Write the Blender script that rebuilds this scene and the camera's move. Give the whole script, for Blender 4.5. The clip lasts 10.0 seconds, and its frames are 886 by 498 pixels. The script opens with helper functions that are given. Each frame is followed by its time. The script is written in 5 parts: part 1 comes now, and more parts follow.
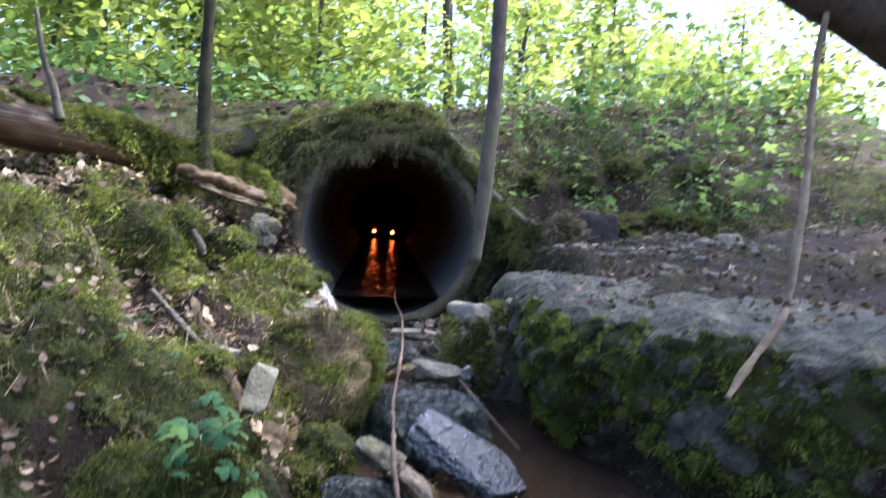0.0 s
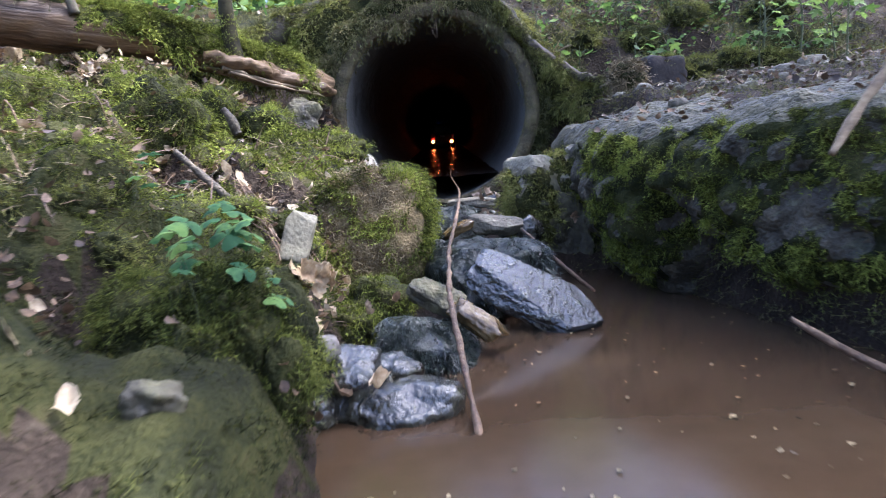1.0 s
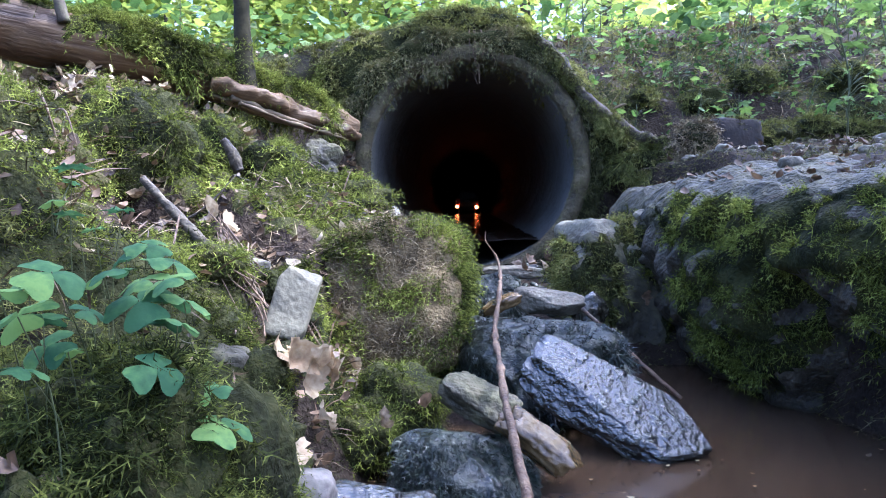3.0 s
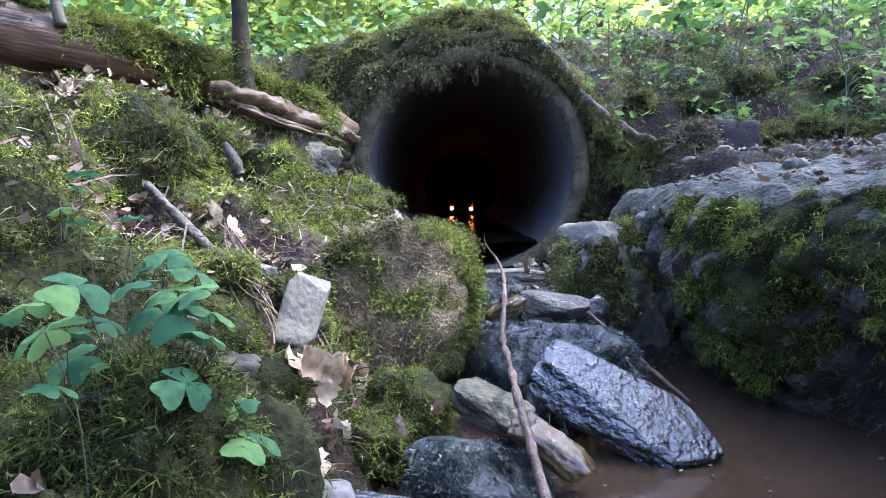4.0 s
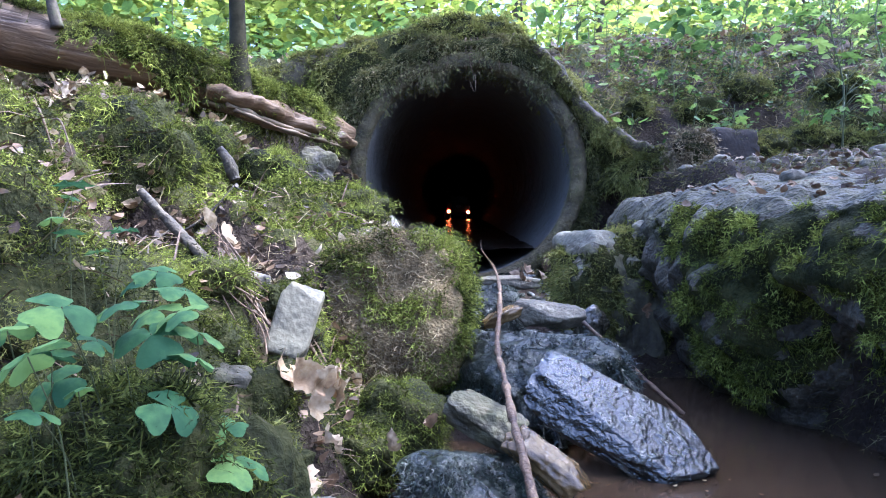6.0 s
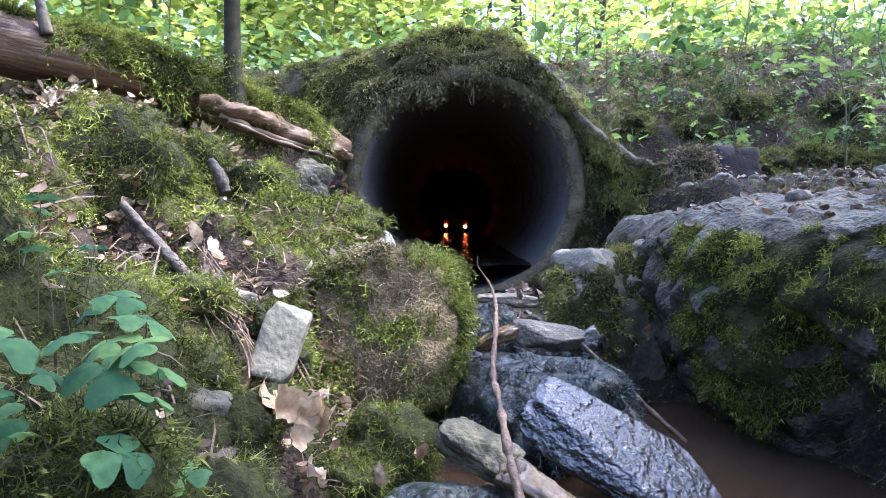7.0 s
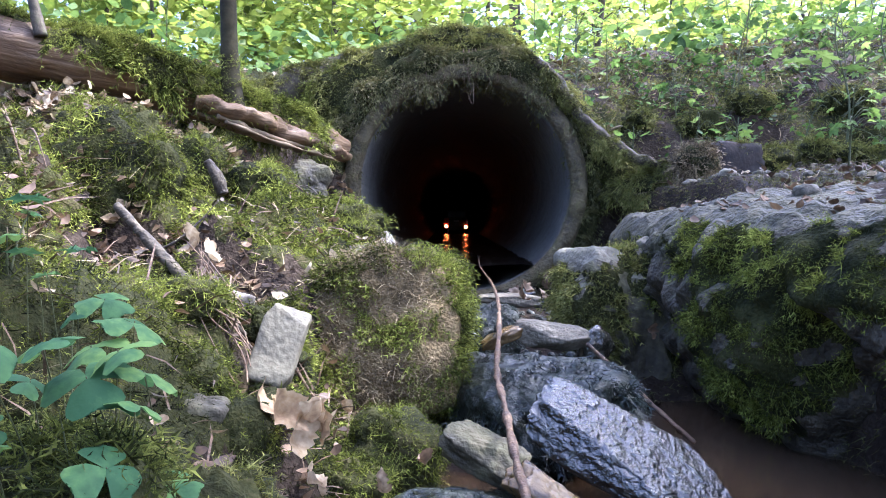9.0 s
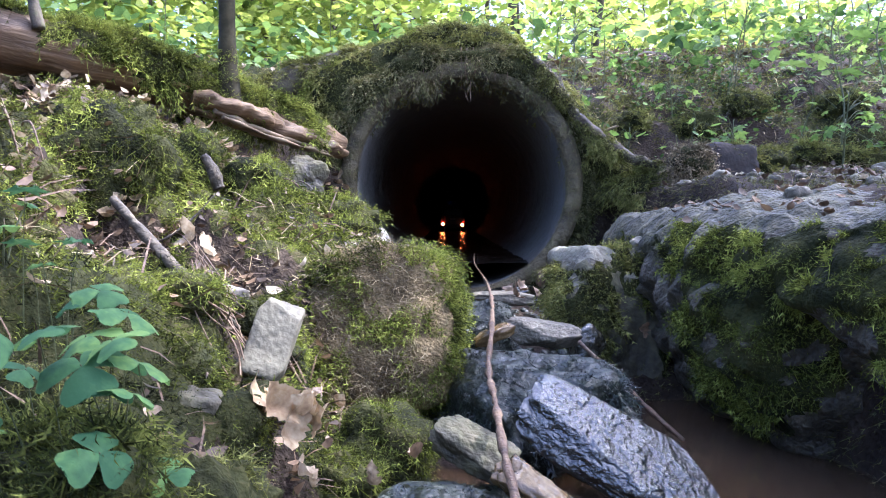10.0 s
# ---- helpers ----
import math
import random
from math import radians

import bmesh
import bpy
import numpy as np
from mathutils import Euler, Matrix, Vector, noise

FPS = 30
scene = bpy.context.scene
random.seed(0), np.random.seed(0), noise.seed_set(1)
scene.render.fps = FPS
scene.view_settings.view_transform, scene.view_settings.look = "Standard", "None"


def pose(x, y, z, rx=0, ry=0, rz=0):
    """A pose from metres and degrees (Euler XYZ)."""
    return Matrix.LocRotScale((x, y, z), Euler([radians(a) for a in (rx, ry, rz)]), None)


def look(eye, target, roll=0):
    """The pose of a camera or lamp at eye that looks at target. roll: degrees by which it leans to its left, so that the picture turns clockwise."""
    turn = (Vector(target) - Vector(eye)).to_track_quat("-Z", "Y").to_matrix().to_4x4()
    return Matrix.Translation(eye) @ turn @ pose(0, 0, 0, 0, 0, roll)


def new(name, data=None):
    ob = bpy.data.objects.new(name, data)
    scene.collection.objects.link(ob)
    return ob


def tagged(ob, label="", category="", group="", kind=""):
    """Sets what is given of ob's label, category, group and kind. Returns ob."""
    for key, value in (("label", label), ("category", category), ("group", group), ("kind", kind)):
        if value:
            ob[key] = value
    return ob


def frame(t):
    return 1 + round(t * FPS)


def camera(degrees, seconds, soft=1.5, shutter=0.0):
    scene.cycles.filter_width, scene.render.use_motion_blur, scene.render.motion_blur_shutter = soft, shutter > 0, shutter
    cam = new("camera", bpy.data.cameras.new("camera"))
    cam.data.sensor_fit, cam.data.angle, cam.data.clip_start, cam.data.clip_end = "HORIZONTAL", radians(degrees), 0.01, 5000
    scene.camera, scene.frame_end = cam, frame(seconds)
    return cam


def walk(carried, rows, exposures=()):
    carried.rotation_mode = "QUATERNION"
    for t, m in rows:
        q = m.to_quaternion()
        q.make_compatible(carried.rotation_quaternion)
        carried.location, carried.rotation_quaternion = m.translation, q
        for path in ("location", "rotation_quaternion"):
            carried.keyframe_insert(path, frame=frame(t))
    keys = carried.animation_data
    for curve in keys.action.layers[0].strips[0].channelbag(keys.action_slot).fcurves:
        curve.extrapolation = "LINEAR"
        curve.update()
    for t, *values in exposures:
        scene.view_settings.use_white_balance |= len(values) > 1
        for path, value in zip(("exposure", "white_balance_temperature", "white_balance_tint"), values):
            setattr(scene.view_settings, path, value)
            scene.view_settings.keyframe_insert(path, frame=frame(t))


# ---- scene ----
cam = camera(62, 10.0, soft=1.0, shutter=0.5)
PATH = [
    (0, look((-0.025, -2.653, 0.734), (0.146, -0.662, 0.671), 2.2)),
    (0.5, look((-0.001, -2.614, 0.63), (0.03, -0.621, 0.462), -0.1)),
    (1, look((0.019, -2.533, 0.559), (-0.008, -0.551, 0.298), -4.9)),
    (1.5, look((0.016, -2.263, 0.595), (-0.021, -0.267, 0.483), 1.7)),
    (2, look((-0.079, -2.182, 0.575), (-0.185, -0.185, 0.571), -3.1)),
    (2.5, look((-0.027, -2.208, 0.535), (-0.068, -0.209, 0.476), -1.3)),
    (2.7, look((-0.027, -2.208, 0.535), (-0.09, -0.209, 0.457), -1.4)),
    (3.8, look((-0.041, -2.209, 0.54), (-0.069, -0.21, 0.465), -0.9)),
    (4, look((-0.047, -2.201, 0.54), (-0.085, -0.202, 0.466), -1.6)),
    (4.5, look((-0.046, -2.2, 0.546), (-0.084, -0.201, 0.47), 0.0)),
    (5, look((-0.045, -2.2, 0.546), (-0.074, -0.201, 0.474), -0.1)),
    (5.5, look((-0.047, -2.187, 0.549), (-0.079, -0.188, 0.493), -0.8)),
    (6, look((-0.045, -2.195, 0.55), (-0.074, -0.196, 0.481), -1.0)),
    (6.2, look((-0.042, -2.171, 0.558), (-0.05, -0.169, 0.527), -0.5)),
    (7.3, look((-0.043, -2.145, 0.555), (-0.069, -0.146, 0.522), -0.3)),
    (7.5, look((-0.057, -2.132, 0.556), (-0.093, -0.133, 0.53), -1.2)),
    (8, look((-0.045, -2.15, 0.559), (-0.077, -0.151, 0.52), -0.7)),
    (8.5, look((-0.042, -2.138, 0.558), (-0.07, -0.139, 0.524), -0.4)),
    (9, look((-0.044, -2.137, 0.553), (-0.066, -0.138, 0.523), -0.9)),
    (9.5, look((-0.044, -2.143, 0.561), (-0.071, -0.143, 0.524), -0.7)),
    (10, look((-0.04, -2.145, 0.552), (-0.053, -0.145, 0.516), -0.2)),
]
walk(cam, PATH, exposures=[(0.0, 2.56, 5100, 17), (0.5, 2.70, 5100, 18), (1.0, 2.78, 5100, 19), (1.5, 2.92, 4850, 20), (2.5, 2.92, 4680, 20), (6.2, 3.0, 4680, 20), (7.3, 3.02, 5000, 22), (10.0, 3.02, 5000, 22)])

# ---- light ----
world = bpy.data.worlds.new("world")
scene.world = world
world.use_nodes = True
sky = world.node_tree.nodes.new("ShaderNodeTexSky")
sky.sky_type = "NISHITA"
sky.sun_disc = False
SUN_ELEV, SUN_TURN = radians(60), radians(80)   # a high sun on the right of the stream
sky.sun_elevation, sky.sun_rotation = SUN_ELEV, SUN_TURN
sky.air_density, sky.dust_density, sky.ozone_density = 0.7, 5.0, 0.6
background = world.node_tree.nodes["Background"]
background.inputs["Strength"].default_value = 0.15
world.node_tree.links.new(sky.outputs[0], background.inputs["Color"])

sun = new("sun", bpy.data.lights.new("sun", "SUN"))
sun.data.energy, sun.data.angle, sun.data.color = 2.1, radians(1.0), (1.0, 0.92, 0.78)
sun_from = Vector((math.sin(SUN_TURN) * math.cos(SUN_ELEV), math.cos(SUN_TURN) * math.cos(SUN_ELEV), math.sin(SUN_ELEV)))
sun.matrix_world = look(sun_from * 30, (0, 0, 0))


# ---- numeric helpers ----
def hashed(i, j, k, seed):
    h = (i.astype(np.int64) * 374761393 + j.astype(np.int64) * 668265263 + k.astype(np.int64) * 2147483647 + seed * 974711) & 0xFFFFFFFF
    h = ((h ^ (h >> 13)) * 1274126177) & 0xFFFFFFFF
    return ((h ^ (h >> 16)) & 0xFFFFFF) / float(0xFFFFFF)


def vnoise(p, seed=0):
    """Smooth value noise, -1 to 1, for an array of points."""
    f = np.floor(p)
    u = p - f
    u = u * u * (3 - 2 * u)
    i, j, k = f[:, 0], f[:, 1], f[:, 2]
    out = 0
    for a in (0, 1):
        for b in (0, 1):
            for c in (0, 1):
                w = (u[:, 0] if a else 1 - u[:, 0]) * (u[:, 1] if b else 1 - u[:, 1]) * (u[:, 2] if c else 1 - u[:, 2])
                out = out + w * hashed(i + a, j + b, k + c, seed)
    return out * 2 - 1


def fbm(p, seed=0, octaves=4):
    total, amp = 0, 1.0
    for o in range(octaves):
        total = total + amp * vnoise(p * 2 ** o + 17.3 * o, seed + o)
        amp *= 0.5
    return total


def smooth(t):
    t = np.clip(t, 0, 1)
    return t * t * (3 - 2 * t)


def mesh_of(name, verts, faces, materials, soft=True, index=None):
    me = bpy.data.meshes.new(name)
    verts = np.asarray(verts, dtype=np.float32)
    if isinstance(faces, np.ndarray):
        n, k = faces.shape
        me.vertices.add(len(verts))
        me.vertices.foreach_set("co", verts.ravel())
        me.loops.add(n * k)
        me.loops.foreach_set("vertex_index", faces.astype(np.int32).ravel())
        me.polygons.add(n)
        me.polygons.foreach_set("loop_start", np.arange(0, n * k, k, dtype=np.int32))
        me.polygons.foreach_set("loop_total", np.full(n, k, dtype=np.int32))
        me.update(calc_edges=True)
        me.validate()
    else:
        me.from_pydata(verts.tolist(), [], faces)
    if soft:
        me.polygons.foreach_set("use_smooth", np.ones(len(me.polygons), dtype=bool))
    for m in materials if isinstance(materials, (list, tuple)) else [materials]:
        me.materials.append(m)
    if index is not None:
        me.polygons.foreach_set("material_index", np.asarray(index, dtype=np.int32))
    me.update()
    return me


def part(name, data, parent, label="", place=None):
    """Links a mesh as one part under a thing or a part."""
    ob = new(name, data)
    ob.parent = parent
    if place is not None:
        ob.matrix_basis = place
    return tagged(ob, label)


def thing(name, label, category, at=(0, 0, 0), group="", kind="", data=None):
    ob = new(name, data)
    ob.location = at
    return tagged(ob, label, category, group, kind)


def mesh_bm(name, bm, materials, soft=False):
    me = bpy.data.meshes.new(name)
    bm.to_mesh(me)
    bm.free()
    if soft:
        me.polygons.foreach_set("use_smooth", np.ones(len(me.polygons), dtype=bool))
    for m in materials if isinstance(materials, (list, tuple)) else [materials]:
        me.materials.append(m)
    return me


# ---- materials ----
def material(name, colours, scale=20.0, rough=(0.7, 0.95), bump=0.3, fine=120.0, island=0.0, translucent=0.0, metal=0.0,
             specular=0.35, depth=0.004, object_random=0.0, grain=None):
    """Two scales of noise over world positions: colour patches, grain and relief."""
    m = bpy.data.materials.new(name)
    m.use_nodes = True
    t = m.node_tree
    n, link = t.nodes, t.links.new
    bsdf, out = n["Principled BSDF"], n["Material Output"]
    geo = n.new("ShaderNodeNewGeometry")
    big, small = n.new("ShaderNodeTexNoise"), n.new("ShaderNodeTexNoise")
    for tex, s, d in ((big, scale, 5.0), (small, fine, 3.0)):
        tex.inputs["Scale"].default_value, tex.inputs["Detail"].default_value = s, d
        if grain:
            turn, squash = n.new("ShaderNodeVectorRotate"), n.new("ShaderNodeVectorMath")
            turn.rotation_type = "EULER_XYZ"
            turn.inputs["Rotation"].default_value = [radians(d_) for d_ in grain]
            squash.operation = "MULTIPLY"
            squash.inputs[1].default_value = (0.08, 1.0, 1.0)
            link(geo.outputs["Position"], turn.inputs["Vector"])
            link(turn.outputs[0], squash.inputs[0])
            link(squash.outputs[0], tex.inputs["Vector"])
        else:
            link(geo.outputs["Position"], tex.inputs["Vector"])
    mix = n.new("ShaderNodeMath")
    mix.operation = "MULTIPLY_ADD"
    link(small.outputs["Fac"], mix.inputs[0])
    mix.inputs[1].default_value = 0.45
    link(big.outputs["Fac"], mix.inputs[2])
    shift = mix
    for source, amount in ((("Random Per Island", geo), island), (None, object_random)):
        if amount:
            add = n.new("ShaderNodeMath")
            add.operation = "MULTIPLY_ADD"
            src = geo.outputs["Random Per Island"] if source else n.new("ShaderNodeObjectInfo").outputs["Random"]
            link(src, add.inputs[0])
            add.inputs[1].default_value = amount
            link(shift.outputs[0], add.inputs[2])
            less = n.new("ShaderNodeMath")
            less.operation = "SUBTRACT"
            link(add.outputs[0], less.inputs[0])
            less.inputs[1].default_value = amount / 2
            shift = less
    ramp = n.new("ShaderNodeValToRGB")
    lo, hi = 0.42, 1.02
    e = ramp.color_ramp.elements
    e[0].position, e[0].color = lo, (*colours[0], 1)
    e[1].position, e[1].color = hi, (*colours[-1], 1)
    for i, c in enumerate(colours[1:-1], 1):
        el = e.new(lo + (hi - lo) * i / (len(colours) - 1))
        el.color = (*c, 1)
    link(shift.outputs[0], ramp.inputs[0])
    link(ramp.outputs[0], bsdf.inputs["Base Color"])
    r = n.new("ShaderNodeMapRange")
    link(big.outputs["Fac"], r.inputs["Value"])
    r.inputs["From Min"].default_value, r.inputs["From Max"].default_value = 0.3, 0.7
    r.inputs["To Min"].default_value, r.inputs["To Max"].default_value = rough
    link(r.outputs[0], bsdf.inputs["Roughness"])
    bsdf.inputs["Metallic"].default_value = metal
    bsdf.inputs["Specular IOR Level"].default_value = specular
    if bump:
        b = n.new("ShaderNodeBump")
        b.inputs["Strength"].default_value, b.inputs["Distance"].default_value = bump, depth
        link(mix.outputs[0], b.inputs["Height"])
        link(b.outputs[0], bsdf.inputs["Normal"])
    if translucent:
        tr, ms = n.new("ShaderNodeBsdfTranslucent"), n.new("ShaderNodeMixShader")
        link(ramp.outputs[0], tr.inputs["Color"])
        ms.inputs[0].default_value = translucent
        link(bsdf.outputs[0], ms.inputs[1])
        link(tr.outputs[0], ms.inputs[2])
        link(ms.outputs[0], out.inputs["Surface"])
    return m


def glow(name, colour, strength):
    m = bpy.data.materials.new(name)
    m.use_nodes = True
    b = m.node_tree.nodes["Principled BSDF"]
    b.inputs["Base Color"].default_value = (*colour, 1)
    b.inputs["Emission Color"].default_value = (*colour, 1)
    b.inputs["Emission Strength"].default_value = strength
    return m


SOIL = material("soil", [(0.007, 0.005, 0.0035), (0.017, 0.012, 0.008), (0.032, 0.023, 0.015), (0.06, 0.046, 0.03)], 14, bump=1.0, fine=150, depth=0.014, specular=0.08)
FOREST_FLOOR = material("forest_floor", [(0.010, 0.0075, 0.005), (0.026, 0.019, 0.012), (0.045, 0.034, 0.02), (0.04, 0.036, 0.015), (0.05, 0.055, 0.018)], 2.2, bump=1.0, fine=40, depth=0.03, specular=0.08)
MOSS = material("moss", [(0.016, 0.017, 0.006), (0.056, 0.066, 0.012), (0.145, 0.16, 0.026), (0.30, 0.33, 0.06)], 9, (0.7, 0.95), 0, 60, island=0.45, translucent=0.3, specular=0.04)
MOSS_DARK = material("dark_moss", [(0.03, 0.03, 0.012), (0.075, 0.075, 0.022), (0.15, 0.145, 0.042), (0.20, 0.16, 0.085)], 8, (0.6, 0.9), 0, 200, island=0.5, translucent=0.25, specular=0.2)
# surface under the sprigs, near-black: the shade between tufts is in its colour
MOSS_SHADE_SKIN = material("shaded_moss_skin", [(0.006, 0.006, 0.0025), (0.016, 0.017, 0.005), (0.036, 0.036, 0.010), (0.055, 0.045, 0.02)], 14, (0.8, 1.0), 1.0, 190, depth=0.012, specular=0.1)
CONCRETE = material("concrete", [(0.038, 0.036, 0.028), (0.085, 0.08, 0.064), (0.125, 0.118, 0.095), (0.085, 0.084, 0.054)], 16, (0.6, 0.9), 1.0, 90, depth=0.008)
STONE = material("grey_stone", [(0.07, 0.06, 0.045), (0.14, 0.122, 0.096), (0.215, 0.19, 0.152), (0.29, 0.262, 0.215)], 28, (0.6, 0.9), 0.7, 190, object_random=0.3)
# the block's top: overhead light painted in as a paler stone
STONE_LICHEN_LIT = material("lit_lichen_stone", [(0.044, 0.03888, 0.0243), (0.1045, 0.09396, 0.0612), (0.165, 0.149, 0.099), (0.231, 0.2106, 0.144)], 30, (0.6, 0.9), 0.9, 150, depth=0.008)
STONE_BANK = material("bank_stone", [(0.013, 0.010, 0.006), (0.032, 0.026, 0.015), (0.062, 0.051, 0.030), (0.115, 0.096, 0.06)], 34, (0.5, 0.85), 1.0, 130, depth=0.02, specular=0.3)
# paler copy of the bank stone for its sky-lit top
STONE_LIT_TOP = material("bank_stone_lit_top", [(0.0147, 0.01352, 0.0063), (0.0378, 0.03432, 0.0171), (0.0714, 0.06448, 0.0333), (0.1365, 0.1248, 0.0675)], 40, (0.55, 0.85), 1.0, 150, depth=0.018)
RIM = material("stained_concrete", [(0.022, 0.017, 0.007), (0.06, 0.046, 0.019), (0.10, 0.08, 0.036), (0.07, 0.068, 0.018)], 26, (0.6, 0.9), 1.0, 120, depth=0.012)
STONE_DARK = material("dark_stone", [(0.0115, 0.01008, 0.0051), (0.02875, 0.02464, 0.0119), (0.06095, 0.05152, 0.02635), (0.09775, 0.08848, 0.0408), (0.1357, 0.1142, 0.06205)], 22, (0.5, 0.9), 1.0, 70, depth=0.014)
STONE_WET = material("wet_stone", [(0.00735, 0.00676, 0.0044), (0.01785, 0.01664, 0.0104), (0.042, 0.03848, 0.024), (0.105, 0.09672, 0.06)], 44, (0.07, 0.3), 1.0, 130, specular=0.7, depth=0.007)
SLAB_WET = material("wet_slab_stone", [(0.0066, 0.00648, 0.00425), (0.0154, 0.01512, 0.0102), (0.033, 0.0324, 0.0221), (0.0935, 0.08856, 0.0595)], 52, (0.04, 0.18), 1.0, 150, specular=1.0, depth=0.012)
STONE_OCHRE = material("ochre_stone", [(0.03, 0.018, 0.006), (0.07, 0.044, 0.015), (0.13, 0.085, 0.032), (0.19, 0.14, 0.07)], 26, (0.08, 0.35), 0.9, 130, specular=0.45)
STONE_MID = material("block_stone", [(0.03, 0.0252, 0.015), (0.0775, 0.066, 0.041), (0.1438, 0.1236, 0.08), (0.25, 0.2184, 0.146)], 24, (0.55, 0.85), 0.9, 160, depth=0.008)
STONE_BLACK = material("black_wet_rock", [(0.0042, 0.0052, 0.003), (0.0105, 0.01248, 0.0075), (0.0231, 0.026, 0.01575), (0.04725, 0.04992, 0.0315)], 30, (0.22, 0.55), 1.0, 90, depth=0.012, specular=0.35)
STONE_SLAB = material("slab_stone", [(0.038, 0.033, 0.02), (0.086, 0.075, 0.045), (0.135, 0.118, 0.072), (0.19, 0.168, 0.105)], 30, (0.65, 0.9), 0.8, 170, depth=0.004)
STONE_BROWN = material("brown_stone", [(0.008, 0.006, 0.0045), (0.02, 0.014, 0.010), (0.042, 0.031, 0.022)], 16, (0.6, 0.9), 0.7, 120)
BARK = material("bark", [(0.018, 0.014, 0.009), (0.045, 0.036, 0.023), (0.08, 0.064, 0.04), (0.06, 0.075, 0.025)], 25, (0.75, 0.95), 0.9, 130, depth=0.006)
SAPLING_BARK = material("sapling_bark", [(0.009, 0.0075, 0.0035), (0.020, 0.017, 0.008), (0.036, 0.031, 0.015), (0.03, 0.033, 0.011)], 18, (0.75, 0.95), 0.7, 70, depth=0.006, specular=0.1)
LOG_WOOD = material("rotten_wood", [(0.022, 0.012, 0.0045), (0.062, 0.035, 0.013), (0.115, 0.07, 0.028), (0.19, 0.13, 0.062)], 22, (0.55, 0.85), 0.9, 100, depth=0.011, grain=(0, -8, -31))
PALE_WOOD = material("pale_wood", [(0.05, 0.033, 0.016), (0.14, 0.10, 0.052), (0.27, 0.21, 0.12)], 30, (0.6, 0.85), 0.7, 160, depth=0.005, grain=(0, -8, -31))
NEEDLES = material("needle_crust", [(0.03, 0.021, 0.010), (0.085, 0.062, 0.028), (0.17, 0.125, 0.06), (0.12, 0.11, 0.035)], 26, (0.8, 1.0), 1.0, 230, depth=0.012, specular=0.1)
DEAD_WOOD = material("dead_wood", [(0.016, 0.012, 0.007), (0.05, 0.039, 0.023), (0.13, 0.105, 0.066)], 45, (0.65, 0.9), 1.0, 160, depth=0.007, grain=(0, 30, 40))
TWIG = material("twig_bark", [(0.03, 0.017, 0.008), (0.09, 0.054, 0.027), (0.22, 0.15, 0.085)], 75, (0.5, 0.8), 1.0, 260, depth=0.004)
DRY_LEAF = material("dry_leaf", [(0.11, 0.072, 0.035), (0.25, 0.18, 0.095), (0.44, 0.345, 0.21), (0.60, 0.50, 0.34)], 25, (0.5, 0.8), 0.3, 200, island=0.35, translucent=0.2, object_random=0.35, depth=0.002)
PALE_LEAF = material("pale_leaf", [(0.16, 0.095, 0.04), (0.36, 0.25, 0.125), (0.56, 0.45, 0.27)], 45, (0.5, 0.8), 0.4, 220, translucent=0.25, object_random=0.3, depth=0.002)
LEAF_BROWN = material("brown_leaf", [(0.035, 0.022, 0.011), (0.09, 0.056, 0.028), (0.20, 0.13, 0.07)], 25, (0.4, 0.7), 0.3, 200, island=0.5, translucent=0.2, object_random=0.3, depth=0.002)
WET_MOSS = material("wet_moss", [(0.006, 0.009, 0.006), (0.014, 0.02, 0.012), (0.035, 0.045, 0.022)], 20, (0.3, 0.55), 0, 100, island=0.5, specular=0.4)
# near-bank moss with the shade of that corner mixed into its colours
MOSS_SHADED = material("shaded_moss", [(0.004, 0.0045, 0.002), (0.010, 0.012, 0.0035), (0.026, 0.03, 0.008), (0.065, 0.068, 0.018)], 12, (0.7, 0.95), 0, 120, island=0.7, translucent=0.2, specular=0.08)
MOSS_MID = material("rock_moss", [(0.03, 0.028, 0.009), (0.085, 0.088, 0.018), (0.175, 0.18, 0.036), (0.27, 0.25, 0.07)], 9, (0.6, 0.9), 0, 120, island=0.5, translucent=0.3, specular=0.2)
MOSS_NEAR = material("near_moss", [(0.012, 0.014, 0.004), (0.042, 0.05, 0.011), (0.105, 0.115, 0.022), (0.22, 0.235, 0.05)], 11, (0.7, 0.95), 0, 120, island=0.45, translucent=0.3, specular=0.06)
STRAW = material("straw", [(0.045, 0.03, 0.013), (0.12, 0.088, 0.038), (0.28, 0.22, 0.11)], 30, (0.6, 0.9), 0, 100, island=0.7)
SORREL = material("sorrel_leaf", [(0.036, 0.088, 0.036), (0.075, 0.15, 0.052), (0.17, 0.265, 0.068)], 60, (0.6, 0.8), 0.5, 260, island=0.3, translucent=0.42, specular=0.12, object_random=0.45, depth=0.002)
STEM = material("green_stem", [(0.04, 0.05, 0.018), (0.10, 0.105, 0.04)], 30, (0.5, 0.7), 0.1, 200, translucent=0.1)
LEAF_WEED = material("weed_leaf", [(0.03, 0.06, 0.014), (0.075, 0.13, 0.03), (0.15, 0.22, 0.05)], 8, (0.5, 0.7), 0, 100, island=0.6, translucent=0.4, specular=0.2)
LEAF = material("tree_leaf", [(0.105, 0.155, 0.022), (0.21, 0.265, 0.04), (0.37, 0.41, 0.075)], 1.2, (0.45, 0.65), 0, 60, island=0.5, translucent=0.65)
SHRUB_LEAF = material("shrub_leaf", [(0.085, 0.15, 0.03), (0.165, 0.25, 0.05), (0.27, 0.36, 0.085)], 5, (0.45, 0.65), 0, 100, object_random=0.5, translucent=0.6)
WATER = material("muddy_water", [(0.036, 0.022, 0.011), (0.046, 0.029, 0.015), (0.058, 0.038, 0.02)], 5, (0.10, 0.18), 0.12, 26, specular=0.09, depth=0.004)
